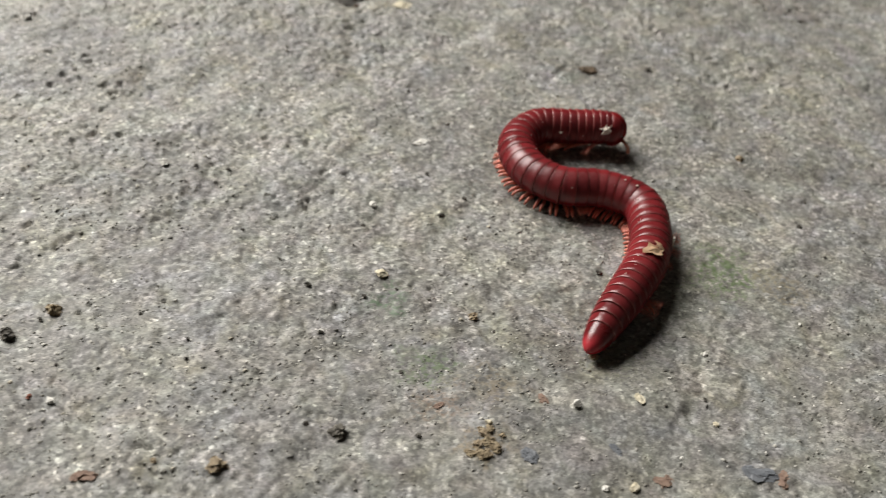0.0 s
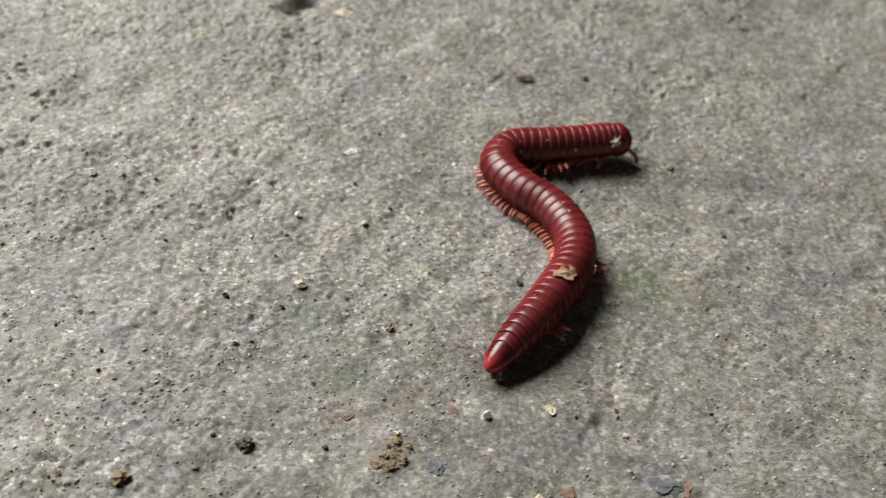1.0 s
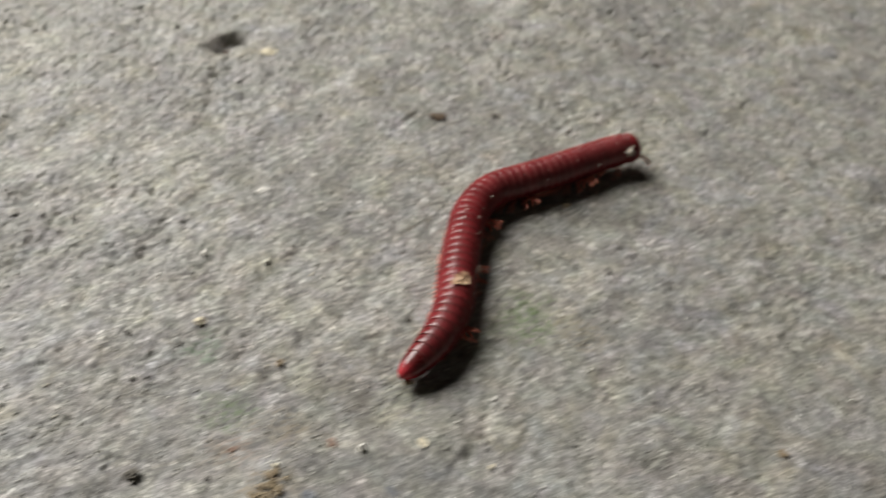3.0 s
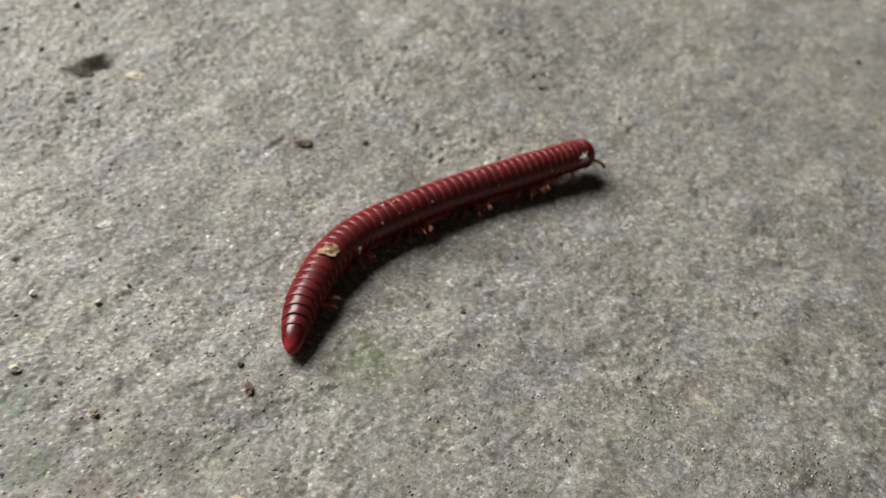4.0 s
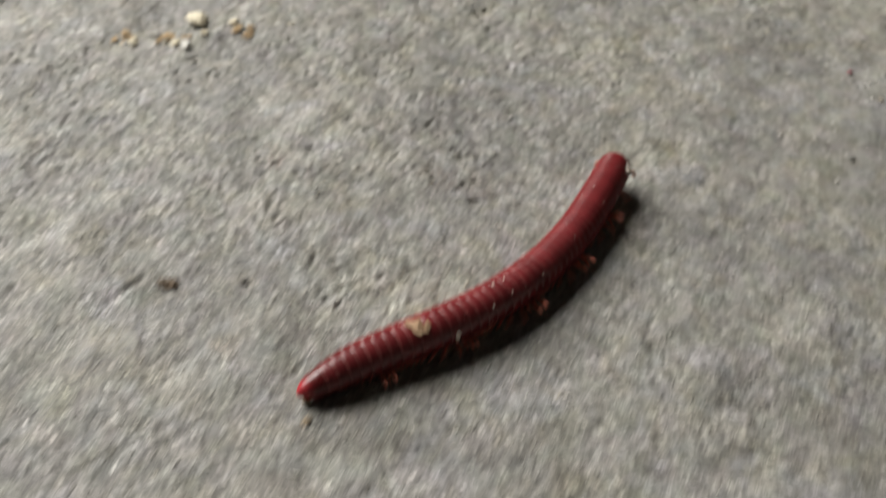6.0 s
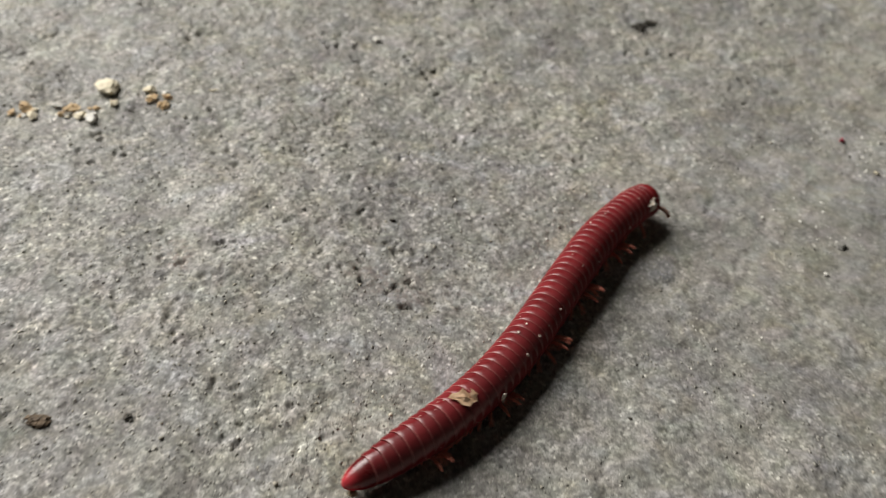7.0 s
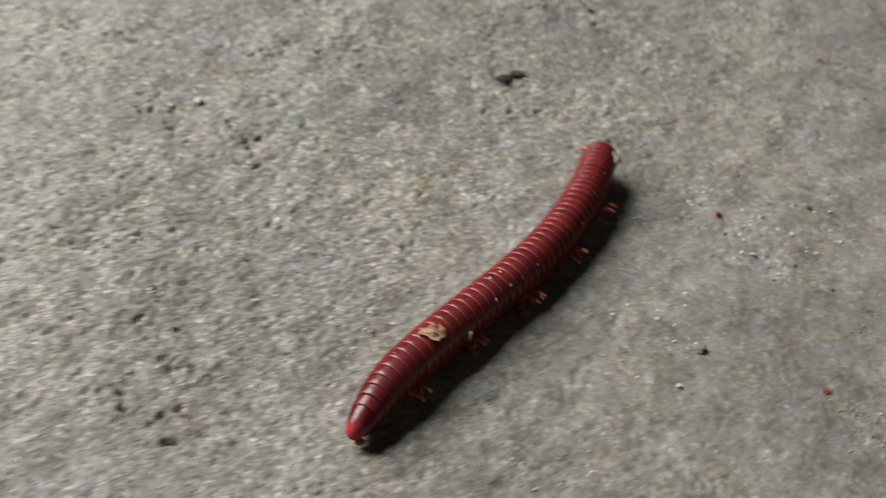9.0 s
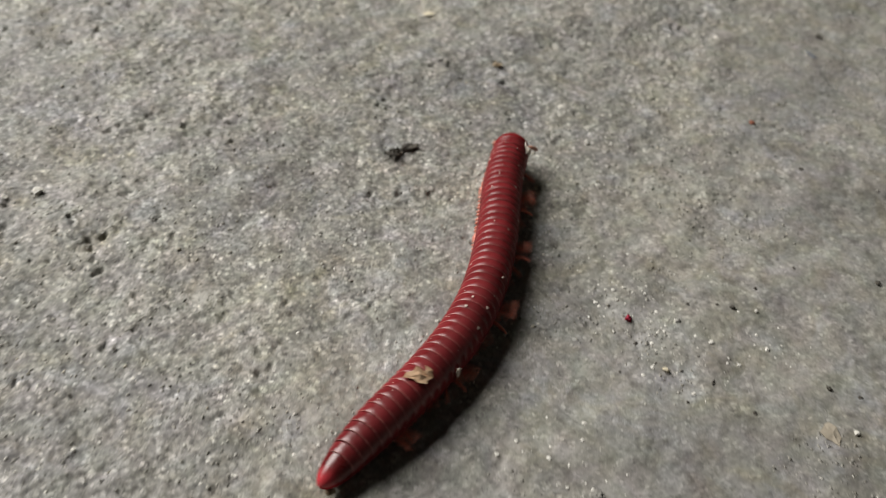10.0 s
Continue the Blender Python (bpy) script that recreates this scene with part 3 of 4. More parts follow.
lathe(bm, [(-0.0010, 0.86 * R), (-0.0009, 0.905 * R), (-0.0004, 0.925 * R), (0.0001, 0.92 * R), (0.0005, 0.895 * R), (0.0008, 0.83 * R)], 28, 0.88)
part("collar", bm, HORN_HEAD, head)
antennae = []
for side in (1, -1):
    bm = bmesh.new()
    pts = [Vector(v) * 0.001 for v in ((1.2, 0.9, -0.5), (1.8, 1.6, -0.4), (2.4, 2.3, -0.35), (3.0, 2.85, -0.45), (3.45, 3.25, -0.75), (3.75, 3.5, -1.15), (3.9, 3.6, -1.5))]
    pts = [Vector((p.x - 0.0012, (p.y - 0.0009) * side, p.z + 0.0005)) * 0.82 for p in pts]
    fine, radii = [], []
    for i in range(6):
        for f, w in ((0, 0.8), (0.4, 1.0), (0.85, 1.15)):
            fine.append(pts[i].lerp(pts[i + 1], f))
            radii.append(0.00030 * w)
    fine.append(pts[6])
    radii.append(0.00008)
    tube(bm, fine, radii, 8)
    antennae.append((part("antenna", bm, ANTENNA, head, "reddish jointed antenna"), side))
    bm = bmesh.new()
    bmesh.ops.create_uvsphere(bm, u_segments=12, v_segments=8, radius=0.0003)
    eye = part("eye", bm, EYE, head, "small dark eye patch")
    eye.matrix_basis = pose(0.0009, side * 0.00222, 0.0005) @ Matrix.Diagonal((1.3, 0.5, 1, 1))

# tail: a smooth cone with a blunt tip
bm = bmesh.new()
rt = ring_radius(RINGS - 0.5)
lathe(bm, [(0.0016, 0.90 * rt), (0.0008, 0.985 * rt), (0.0002, 0.975 * rt), (-0.0005, 0.93 * rt), (-0.0011, 0.86 * rt), (-0.0017, 0.76 * rt), (-0.0022, 0.645 * rt), (-0.0027, 0.505 * rt), (-0.0031, 0.36 * rt), (-0.00335, 0.21 * rt), (-0.00345, 0.08 * rt)][::-1], 28, 0.9)
tail = part("tail_tip", bm, HORN_TIP, millipede, "smooth bright red blunt tail tip")


bm = bmesh.new()
bmesh.ops.create_icosphere(bm, subdivisions=2, radius=0.00065)
for v in bm.verts:
    v.co *= 1 + 0.4 * noise.noise(v.co * 2200)
    v.co.z *= 0.6
crumb = part("stuck_crumb", bm, CLAY, tail, "dull yellowish crumb stuck under the tail", False)
crumb.location = (-0.0025, -0.0007, -0.0013)


def stick_on(k, x, degrees, size, seed, material, label, name="flake", thick=0.12):
    """A scrap that clings to ring k, at an angle from its top towards its left side."""
    ob = part(name, flake_mesh(size, seed, thick, material is FLAKE_PALE), material, rings[k], label, False)
    if material is FLAKE:
        for v in ob.data.vertices:
            v.co.z *= 0.5
    a = radians(degrees)
    r = ring_radius(k) * 1.04
    ob.matrix_basis = Matrix.Translation((x, r * math.sin(a), r * math.cos(a))) @ Matrix.Rotation(-a, 4, "X") @ Matrix.Rotation(seed * 1.3, 4, "Z")


stick_on(37, -0.0005, -12, 0.0040, 9, FLAKE, "curled tan scrap of dry leaf", thick=0.035)
stick_on(37, 0.0008, -20, 0.0017, 8, FLAKE, "curled tan scrap of dry leaf", thick=0.05)
stick_on(1, 0.0004, -58, 0.0021, 15, FLAKE_PALE, "pale torn flake")
stick_on(34, 0.0, -80, 0.0016, 6, FLAKE_PALE, "pale torn flake")
rnd = random.Random(11)
for n in range(50):
    k = rnd.randrange(2, RINGS - 1)
    stick_on(k, rnd.uniform(-0.4, 0.4) * PITCH, rnd.choice((1, -1)) * rnd.uniform(5, 95), 0.00014 + 0.00042 * rnd.random() ** 3, 20 + n, FLAKE_PALE, "speck of pale dust", "speck")


# ---- loose crumbs, chips and grains on the slab ----
def thin_flake(size, seed):
    """A scrap that lies nearly flat."""
    bm = flake_mesh(size, seed, 0.10)
    for v in bm.verts:
        v.co.z *= 0.45
    return bm


def lump_mesh(size, seed, flat=0.7, sharp=0.35, long=1.0, bits=2):
    """An irregular broken crumb: a dented, faceted ball."""
    rnd = random.Random(seed)
    bm = bmesh.new()
    bmesh.ops.create_icosphere(bm, subdivisions=bits, radius=0.5)
    axes = [Vector((rnd.gauss(0, 1), rnd.gauss(0, 1), rnd.gauss(0, 1))).normalized() for _ in range(12)]
    cuts = [rnd.uniform(0.20, 0.42) for _ in axes]
    for v in bm.verts:
        for a, c in zip(axes, cuts):
            over = v.co.dot(a) - c
            if over > 0:
                v.co -= a * over
        v.co += Vector((noise.noise(v.co * 7 + Vector((seed, 0, 0))), noise.noise(v.co * 7 + Vector((0, seed, 0))), noise.noise(v.co * 7 + Vector((0, 0, seed))))) * 0.5 * sharp
        v.co = Vector((v.co.x * long, v.co.y, v.co.z * flat)) * size
    return bm


def lie(name, x, y, size, material, label, category, seed, flat=0.7, long=1.0, turn=None, mesh=None, smooth=False, sink=0.5):
    ob = part(name, mesh or lump_mesh(size * (0.62 if material is DARK else 0.9) * CM, seed, flat, 0.16 if material in (PALE, CREAM) else 0.45, long, 3), material, None, label, smooth)
    ob["category"] = category
    low = min(v.co.z for v in ob.data.vertices)
    high = max(v.co.z for v in ob.data.vertices)
    sink *= 0.5 if material in (PALE, CREAM) else 1.5 if material in (SLATE, CHIP) else 1
    z = floor_at(x * CM, y * CM) - low - sink * (high - low) * 0.6
    ob.matrix_basis = pose(x * CM, y * CM, z, 0, 0, seed * 47 % 360 if turn is None else turn)
    return ob


KINDS = {
    "cream_chip": (CREAM, "cream chip with a broken edge on the concrete", "chip", 0.55, 1.35),
    "pale_chip": (PALE, "small pale stone chip on the concrete", "chip", 0.6, 1.15),
    "dark_crumb": (DARK, "tiny black crumb of grit on the concrete", "crumb", 0.7, 1.2),
    "tan_crumb": (TAN, "tan crumb of dry soil on the concrete", "crumb", 0.65, 1.15),
    "brown_crumb": (CHIP, "flat pinkish brown chip set in the concrete", "chip", 0.28, 1.5),
    "yellow_crumb": (CREAM, "tiny yellowish crumb on the concrete", "crumb", 0.7, 1.0),
    "slate_pebble": (SLATE, "dark bluish flat pebble set in the concrete", "pebble", 0.22, 1.4),
    "white_speck": (PALE, "white speck of quartz on the concrete", "stone", 0.6, 1.1),
    "rust_crumb": (RUST, "rusty brown crumb on the concrete", "crumb", 0.6, 1.1),
}
SMALL = [
    ("cream_chip", -0.84, -2.00, 0.19), ("pale_chip", -1.71, -1.09, 0.11), ("pale_chip", -1.15, -0.52, 0.13), ("pale_chip", -4.30, -0.09, 0.18), ("pale_chip", -7.59, 3.29, 0.15),
    ("dark_crumb", 3.11, 4.13, 0.17), ("dark_crumb", -3.38, -0.03, 0.13), ("dark_crumb", -1.01, -2.46, 0.11), ("dark_crumb", 2.11, -1.44, 0.17), ("dark_crumb", 5.13, 0.12, 0.12),
    ("dark_crumb", -3.31, 5.87, 0.20), ("dark_crumb", 5.91, 8.46, 0.15), ("dark_crumb", 12.03, 11.91, 0.08), ("dark_crumb", 17.22, 13.20, 0.15),
]
MORE = [
    ("dark_crumb", 16.57, 15.71, 0.11), ("dark_crumb", 17.78, 20.07, 0.20), ("dark_crumb", 15.01, 12.46, 0.15), ("tan_crumb", -2.26, -5.41, 0.27), ("tan_crumb", 7.42, -3.08, 0.18),
    ("tan_crumb", 4.44, 1.72, 0.21), ("tan_crumb", 11.64, 18.05, 0.20), ("brown_crumb", 1.36, -3.85, 0.15), ("brown_crumb", 2.79, -4.79, 0.24), ("brown_crumb", 0.12, -4.13, 0.12),
    ("yellow_crumb", 3.49, -3.87, 0.10), ("slate_pebble", 1.23, -4.71, 0.23), ("slate_pebble", 3.93, -4.55, 0.36), ("white_speck", 5.00, 13.55, 0.19), ("white_speck", 4.60, 13.37, 0.13),
    ("white_speck", 13.13, 16.02, 0.13), ("white_speck", 12.56, 8.40, 0.11), ("white_speck", 14.60, 11.74, 0.09), ("rust_crumb", 14.54, 8.58, 0.13), ("rust_crumb", 15.98, 16.89, 0.14),
    ("yellow_crumb", 13.93, 11.18, 0.13), ("yellow_crumb", -3.20, 7.59, 0.24),
]
FINE_A = [
    ("yellow_crumb", 0.73, -4.35, 0.14), ("slate_pebble", 2.24, -4.46, 0.17), ("pale_chip", 2.10, -5.04, 0.11), ("cream_chip", 2.43, -4.97, 0.14), ("brown_crumb", 4.20, -4.59, 0.22),
    ("dark_crumb", -0.08, -4.66, 0.13), ("white_speck", 3.02, -4.45, 0.08), ("dark_crumb", 2.88, -3.71, 0.08), ("white_speck", -4.32, -4.80, 0.15), ("dark_crumb", -4.90, -3.54, 0.12),
    ("brown_crumb", -3.64, -5.76, 0.26), ("dark_crumb", -1.39, -4.68, 0.11), ("dark_crumb", -3.05, -3.58, 0.09), ("dark_crumb", -2.98, -3.91, 0.11), ("white_speck", -1.48, -3.19, 0.11),
    ("rust_crumb", -4.58, -4.79, 0.09), ("tan_crumb", -2.95, -5.44, 0.09), ("dark_crumb", -2.40, -4.12, 0.07), ("dark_crumb", -3.73, -3.25, 0.08), ("dark_crumb", -4.46, -4.24, 0.08),
    ("dark_crumb", -3.97, -4.21, 0.08), ("pale_chip", -1.59, -1.61, 0.10), ("dark_crumb", -3.83, -0.07, 0.09), ("dark_crumb", -1.30, -1.44, 0.10),
]
FINE_B = [
    ("dark_crumb", -1.77, -2.42, 0.14), ("dark_crumb", -1.24, -0.98, 0.11), ("dark_crumb", -0.15, -0.59, 0.16), ("dark_crumb", 0.14, -0.15, 0.11), ("dark_crumb", -0.45, 0.37, 0.10),
    ("dark_crumb", -0.61, -2.26, 0.10), ("tan_crumb", 0.44, -2.60, 0.15), ("dark_crumb", -0.39, -3.70, 0.09), ("dark_crumb", -2.23, -1.91, 0.10), ("dark_crumb", -2.86, -1.38, 0.10),
    ("dark_crumb", 0.71, -2.83, 0.09), ("dark_crumb", 3.39, -3.49, 0.10), ("dark_crumb", 4.60, -3.34, 0.09), ("dark_crumb", 5.40, -0.52, 0.08), ("white_speck", 3.46, -2.73, 0.09),
    ("white_speck", 4.81, -1.96, 0.06), ("white_speck", 12.57, 9.18, 0.06), ("white_speck", 11.73, 9.57, 0.06), ("dark_crumb", 12.47, 8.92, 0.06), ("dark_crumb", 9.54, 6.04, 0.07),
    ("dark_crumb", 9.41, 5.06, 0.09), ("dark_crumb", 10.85, 5.15, 0.07), ("dark_crumb", 10.89, 6.11, 0.08), ("white_speck", 10.45, 5.69, 0.07),
]
FINE_C = [
    ("dark_crumb", 2.88, 10.06, 0.09), ("white_speck", 4.38, 9.34, 0.06), ("white_speck", 6.83, 9.14, 0.07), ("dark_crumb", 6.55, 9.93, 0.09), ("white_speck", 13.50, 12.68, 0.06),
    ("white_speck", 13.38, 12.43, 0.05), ("white_speck", 13.30, 11.84, 0.06), ("white_speck", 13.06, 11.78, 0.05), ("white_speck", 15.36, 11.72, 0.08), ("white_speck", 16.25, 10.38, 0.10),
    ("white_speck", 15.34, 12.45, 0.07), ("white_speck", 14.16, 12.09, 0.07), ("dark_crumb", 14.36, 12.43, 0.08), ("dark_crumb", 14.16, 10.67, 0.07), ("dark_crumb", 16.07, 11.11, 0.12),
    ("dark_crumb", 16.46, 11.00, 0.10), ("dark_crumb", 14.78, 12.49, 0.07), ("dark_crumb", 15.39, 12.91, 0.09), ("dark_crumb", 16.04, 13.40, 0.07), ("dark_crumb", 13.33, 11.11, 0.06),
    ("dark_crumb", 13.58, 11.66, 0.09), ("dark_crumb", 15.01, 10.59, 0.09),
]
for n, (kind, x, y, size) in enumerate(SMALL + MORE + FINE_A + FINE_B + FINE_C):
    material, label, category, flat, long_ = KINDS[kind]
    lie(kind, x, y, size, material, label, category, 100 + n, flat, long_)

lie("white_pebble", 1.78, -3.86, 0.16, PALE, "rounded white pebble on the concrete", "pebble", 31, 0.8, sink=0.2)
lie("dark_stone", -1.01, -4.76, 0.27, UMBER, "dark pointed stone lying on the concrete", "stone", 33, 0.85, 1.0, 15)
rnd = random.Random(77)
for n in range(16):
    f = n / 15
    x, y = 0.74 - 0.10 * f + rnd.gauss(0, 0.07), -4.38 - 0.50 * f + rnd.gauss(0, 0.04)
    lie("clay_crumb", x, y, rnd.uniform(0.08, 0.19), TAN if n % 3 == 0 else CLAY, "crumb of dry yellow clay in a smear", "clay", 330 + n, 0.5, 1.2)["group"] = "smear of clay crumbs"
lie("dark_chip", 2.03, 3.92, 0.26, BROWN, "dark brown chip of bark on the concrete", "chip", 35, 0.4, 1.5, 10)
lie("soil_lump", -4.79, -3.38, 0.25, CLAY, "tan lump of soil on the concrete", "soil", 36, 0.8)
lie("soil_lump", -5.19, -3.87, 0.33, DARK, "dark lump of soil on the concrete", "soil", 37, 0.8)
for n, (x, y, size) in enumerate([(-2.42, 5.36, 0.20), (-2.22, 5.46, 0.17), (-2.06, 5.78, 0.18), (-2.30, 5.62, 0.12)]):
    lie("soil_crumb", x, y, size, DARK if n % 2 == 0 else BROWN, "dark soil crumb lying in a pit", "soil", 50 + n, 0.8)
lie("soil_stick", 2.33, -1.87, 0.15, BROWN, "short brown stick of soil", "stick", 38, 0.7, 2.2, 112)
lie("soot_lump", 10.05, 15.22, 0.44, DARK, "black ragged bit of dirt", "dirt", 39, 0.8, 1.3, 40)
lie("soot_lump", 10.27, 15.44, 0.34, DARK, "black ragged bit of dirt", "dirt", 40, 0.6, 1.6, 30)
lie("dark_stick", 17.50, 19.29, 0.13, SLATE, "short dark stick on the concrete", "stick", 41, 0.8, 3.0, 128)
lie("red_crumb", 13.51, 12.08, 0.14, RED, "bright red crumb on the concrete", "crumb", 42, 0.9)
lie("grey_pebble", 12.91, 9.09, 0.24, STONE, "grey pebble set in the concrete", "pebble", 43, 0.5)
lie("dark_sliver", 3.00, 0.83, 0.07, DARK, "thin dark sliver of plant matter", "sliver", 44, 0.7, 2.8, 60)
lie("dark_sliver", 14.53, 11.03, 0.07, DARK, "thin dark sliver of plant matter", "sliver", 45, 0.7, 2.6, 65)
lie("pale_sliver", 4.40, 0.91, 0.035, PALE, "thin pale splinter of straw", "sliver", 46, 0.9, 8.0, 2)
lie("pale_sliver", 2.48, 11.27, 0.05, CREAM, "thin pale splinter of straw", "sliver", 47, 0.9, 5.0, 12)
for n, (x, y, size, tone, turn) in enumerate([(-1.36, 5.37, 0.40, CREAM, 10), (2.56, -3.66, 0.21, CREAM, 110), (-0.63, 1.14, 0.24, PALE, 40), (15.94, 10.34, 0.38, BEIGE, 118), (10.35, 19.66, 0.24, CREAM, 5)]):
    label = "thin cream flake lying on the concrete" if tone is CREAM else "flat beige flake lying on the concrete" if tone is BEIGE else "thin pale grey flake lying on the concrete"
    lie("flake", x, y, size, tone, label, "flake", 60 + n, turn=turn, mesh=thin_flake(size * CM, 60 + n), sink=0.1)
BREAD = mineral("bread", (0.46, 0.30, 0.14), (0.78, 0.62, 0.40), 700, 0.85)
HEAP = [(0.74, 10.90, 0.42), (0.33, 10.32, 0.26), (0.52, 10.20, 0.20), (0.74, 10.10, 0.20), (-0.40, 10.19, 0.23), (1.43, 11.00, 0.22), (1.77, 10.66, 0.18), (-0.22, 9.99, 0.16), (0.05, 10.37, 0.16), (1.55, 10.80, 0.14), (0.95, 10.55, 0.15)]
rnd = random.Random(41)
for cx, cy, wide, count in ((0.45, 10.24, 0.16, 14), (-0.35, 10.08, 0.12, 5), (1.5, 10.85, 0.14, 5)):
    HEAP += [(cx + rnd.gauss(0, wide), cy + rnd.gauss(0, wide * 0.7), rnd.uniform(0.06, 0.14)) for _ in range(count)]
for n, (x, y, size) in enumerate(HEAP):
    ob = lie("bread_crumb", x, y, size * 1.3, (CREAM, BREAD, CREAM, PALE, BREAD)[n % 5], "pale dry crumb in a scattered heap", "crumb", 80 + n, 0.5, 1.25, sink=0.3)
    ob["group"] = "scattered pale crumbs"


def grains(name, count, small, spread_, power, sunk, patchy, material, label, seed):
    """Sand, too much to count: tiny angular grains, loose or bedded in the slab."""
    rs = np.random.RandomState(seed)
    u, v = rs.uniform(-0.076, 0.292, count), rs.uniform(-0.103, 0.100, count)
    x, y = ALONG[0] * u - ALONG[1] * v, ALONG[1] * u + ALONG[0] * v
    keep = rough(x, y, 0.010, 21) + 0.8 * rough(x, y, 0.03, 22) > patchy + 0.5 * rs.uniform(-1, 1, count) + np.clip((0.81 * x - 0.59 * y) / 0.09, 0, 0.7) + 0.2 * trodden(x, y)
    x, y = x[keep], y[keep]
    n = len(x)
    z = relief(x, y)
    size = small + spread_ * rs.rand(n) ** power
    base = np.array([(1, 0, 0), (-1, 0, 0), (0, 1, 0), (0, -1, 0), (0, 0, 1), (0, 0, -1.0)])
    tri = np.array([(0, 2, 4), (2, 1, 4), (1, 3, 4), (3, 0, 4), (2, 0, 5), (1, 2, 5), (3, 1, 5), (0, 3, 5)])
    m = len(base)
    shape = base[None] * rs.uniform(0.65, 1.3, (n, 1, 3)) + 0.3 * rs.uniform(-1, 1, (n, m, 3))
    # turn each grain its own way
    q = rs.normal(size=(n, 4))
    q /= np.sqrt((q * q).sum(1))[:, None]
    w, qv = q[:, None, :1], q[:, None, 1:] + 0 * shape
    cross = np.cross(qv, shape)
    shape = (shape + 2 * w * cross + 2 * np.cross(qv, cross)) * size[:, None, None]
    co = shape + np.stack([x, y, z - size * sunk], -1)[:, None]
    faces = (tri[None] + m * np.arange(n)[:, None, None]).reshape(-1, 3).astype(np.int32)
    me = bpy.data.meshes.new(name)
    me.vertices.add(n * m)
    me.vertices.foreach_set("co", co.astype(np.float32).ravel())
    me.loops.add(faces.size)
    me.loops.foreach_set("vertex_index", faces.ravel())
    me.polygons.add(len(faces))
    me.polygons.foreach_set("loop_start", np.arange(0, faces.size, 3, dtype=np.int32))
    me.update(calc_edges=True)
    me.materials.append(material)
    tagged(new(name, me), label, "sand", kind="stuff")


def lime_specks():
    """White flecks of lime in loose clusters, too many to count."""
    rs = np.random.RandomState(8)
    bm = bmesh.new()
    for cx, cy, wide, count in ((13.4, 12.6, 0.35, 34), (13.9, 11.8, 0.30, 26), (15.3, 11.8, 0.28, 22), (14.5, 11.7, 0.5, 20), (12.6, 9.4, 0.5, 26), (11.4, 16.0, 0.7, 24), (8.6, 12.2, 0.9, 40), (6.6, 9.6, 0.9, 34), (13.2, 16.1, 0.3, 12), (9.5, 8.9, 0.6, 22)):
        for _ in range(count):
            x, y = (cx + rs.normal(0, wide)) * CM, (cy + rs.normal(0, wide)) * CM
            size = 0.00009 + 0.00022 * rs.rand() ** 2.5
            verts = bmesh.ops.create_icosphere(bm, subdivisions=1, radius=1)["verts"]
            z = floor_at(x, y)
            for v in verts:
                v.co = Vector((x + v.co.x * size * rs.uniform(0.8, 1.5), y + v.co.y * size * rs.uniform(0.8, 1.5), z + v.co.z * size * 0.5))
    tagged(part("lime_specks", bm, PALE, None, "white lime specks strewn over the concrete", False), "", "specks", kind="stuff")


lime_specks()
grains("sand_grains", 2600, 0.00012, 0.00030, 2.5, 0.2, -0.2, GRAIN, "loose pale and dark sand grains on the concrete", 5)
grains("bedded_sand", 130000, 0.00013, 0.00025, 2, 0.46, -0.32, BEDDED, "grey sand grains bedded in the concrete surface", 6)


# ---- movement ----
def curve(knots, count=240):
    """A smooth line through knots, as points at even steps of length."""
    q = [2 * knots[0] - knots[1], *knots, 2 * knots[-1] - knots[-2]]
    fine = []
    for a, b, c, d in zip(q, q[1:], q[2:], q[3:]):
        for s in range(24):
            f = s / 24
            fine.append(0.5 * (2 * b + (c - a) * f + (2 * a - 5 * b + 4 * c - d) * f * f + (3 * b - a - 3 * c + d) * f ** 3))
    fine.append(knots[-1])
    fine = np.array(fine)
    run = np.concatenate([[0], np.cumsum(np.hypot(*np.diff(fine, axis=0).T))])
    even = np.linspace(0, run[-1], count)
    return np.stack([np.interp(even, run, fine[:, 0]), np.interp(even, run, fine[:, 1])], -1), run[-1]


def at(line, s):
    """The place at a share s of a line's length; past its ends it goes straight on."""
    n = len(line) - 1
    if s < 0:
        return line[0] + (line[0] - line[4]) / 4 * (-s) * n
    if s > 1:
        return line[-1] + (line[-1] - line[-5]) / 4 * (s - 1) * n
    i = min(int(s * n), n - 1)
    return line[i] + (line[i + 1] - line[i]) * (s * n - i)


def between(first, last, share):
    """The body on its way from one line to another: each ring follows the trail of those before it."""
    (a, la), (b, lb) = first, last
    head = b[-1]
    near = int(np.argmin(np.hypot(*(b - a[-1]).T)))
    step = lb / (len(b) - 1)
    gone = (len(b) - 1 - near) * step
    trail_a = np.concatenate([a, a[-1] + (b[near + 1:] - b[near]) + 0 * head])
    far = int(np.argmin(np.hypot(*(a - b[0]).T)))
    trail_b = np.concatenate([a[:far] - a[far] + b[0], b])
    ra = np.concatenate([[0], np.cumsum(np.hypot(*np.diff(trail_a, axis=0).T))])
    rb = np.concatenate([[0], np.cumsum(np.hypot(*np.diff(trail_b, axis=0).T))])
    length = la + (lb - la) * share
    even = np.linspace(0, 1, 240)
    sa, sb = gone * share + even * length, rb[-1] - lb - gone * (1 - share) + even * length
    pa = np.stack([np.interp(sa, ra, trail_a[:, 0]), np.interp(sa, ra, trail_a[:, 1])], -1)
    pb = np.stack([np.interp(sb, rb, trail_b[:, 0]), np.interp(sb, rb, trail_b[:, 1])], -1)
    return pa * (1 - share) + pb * share, length


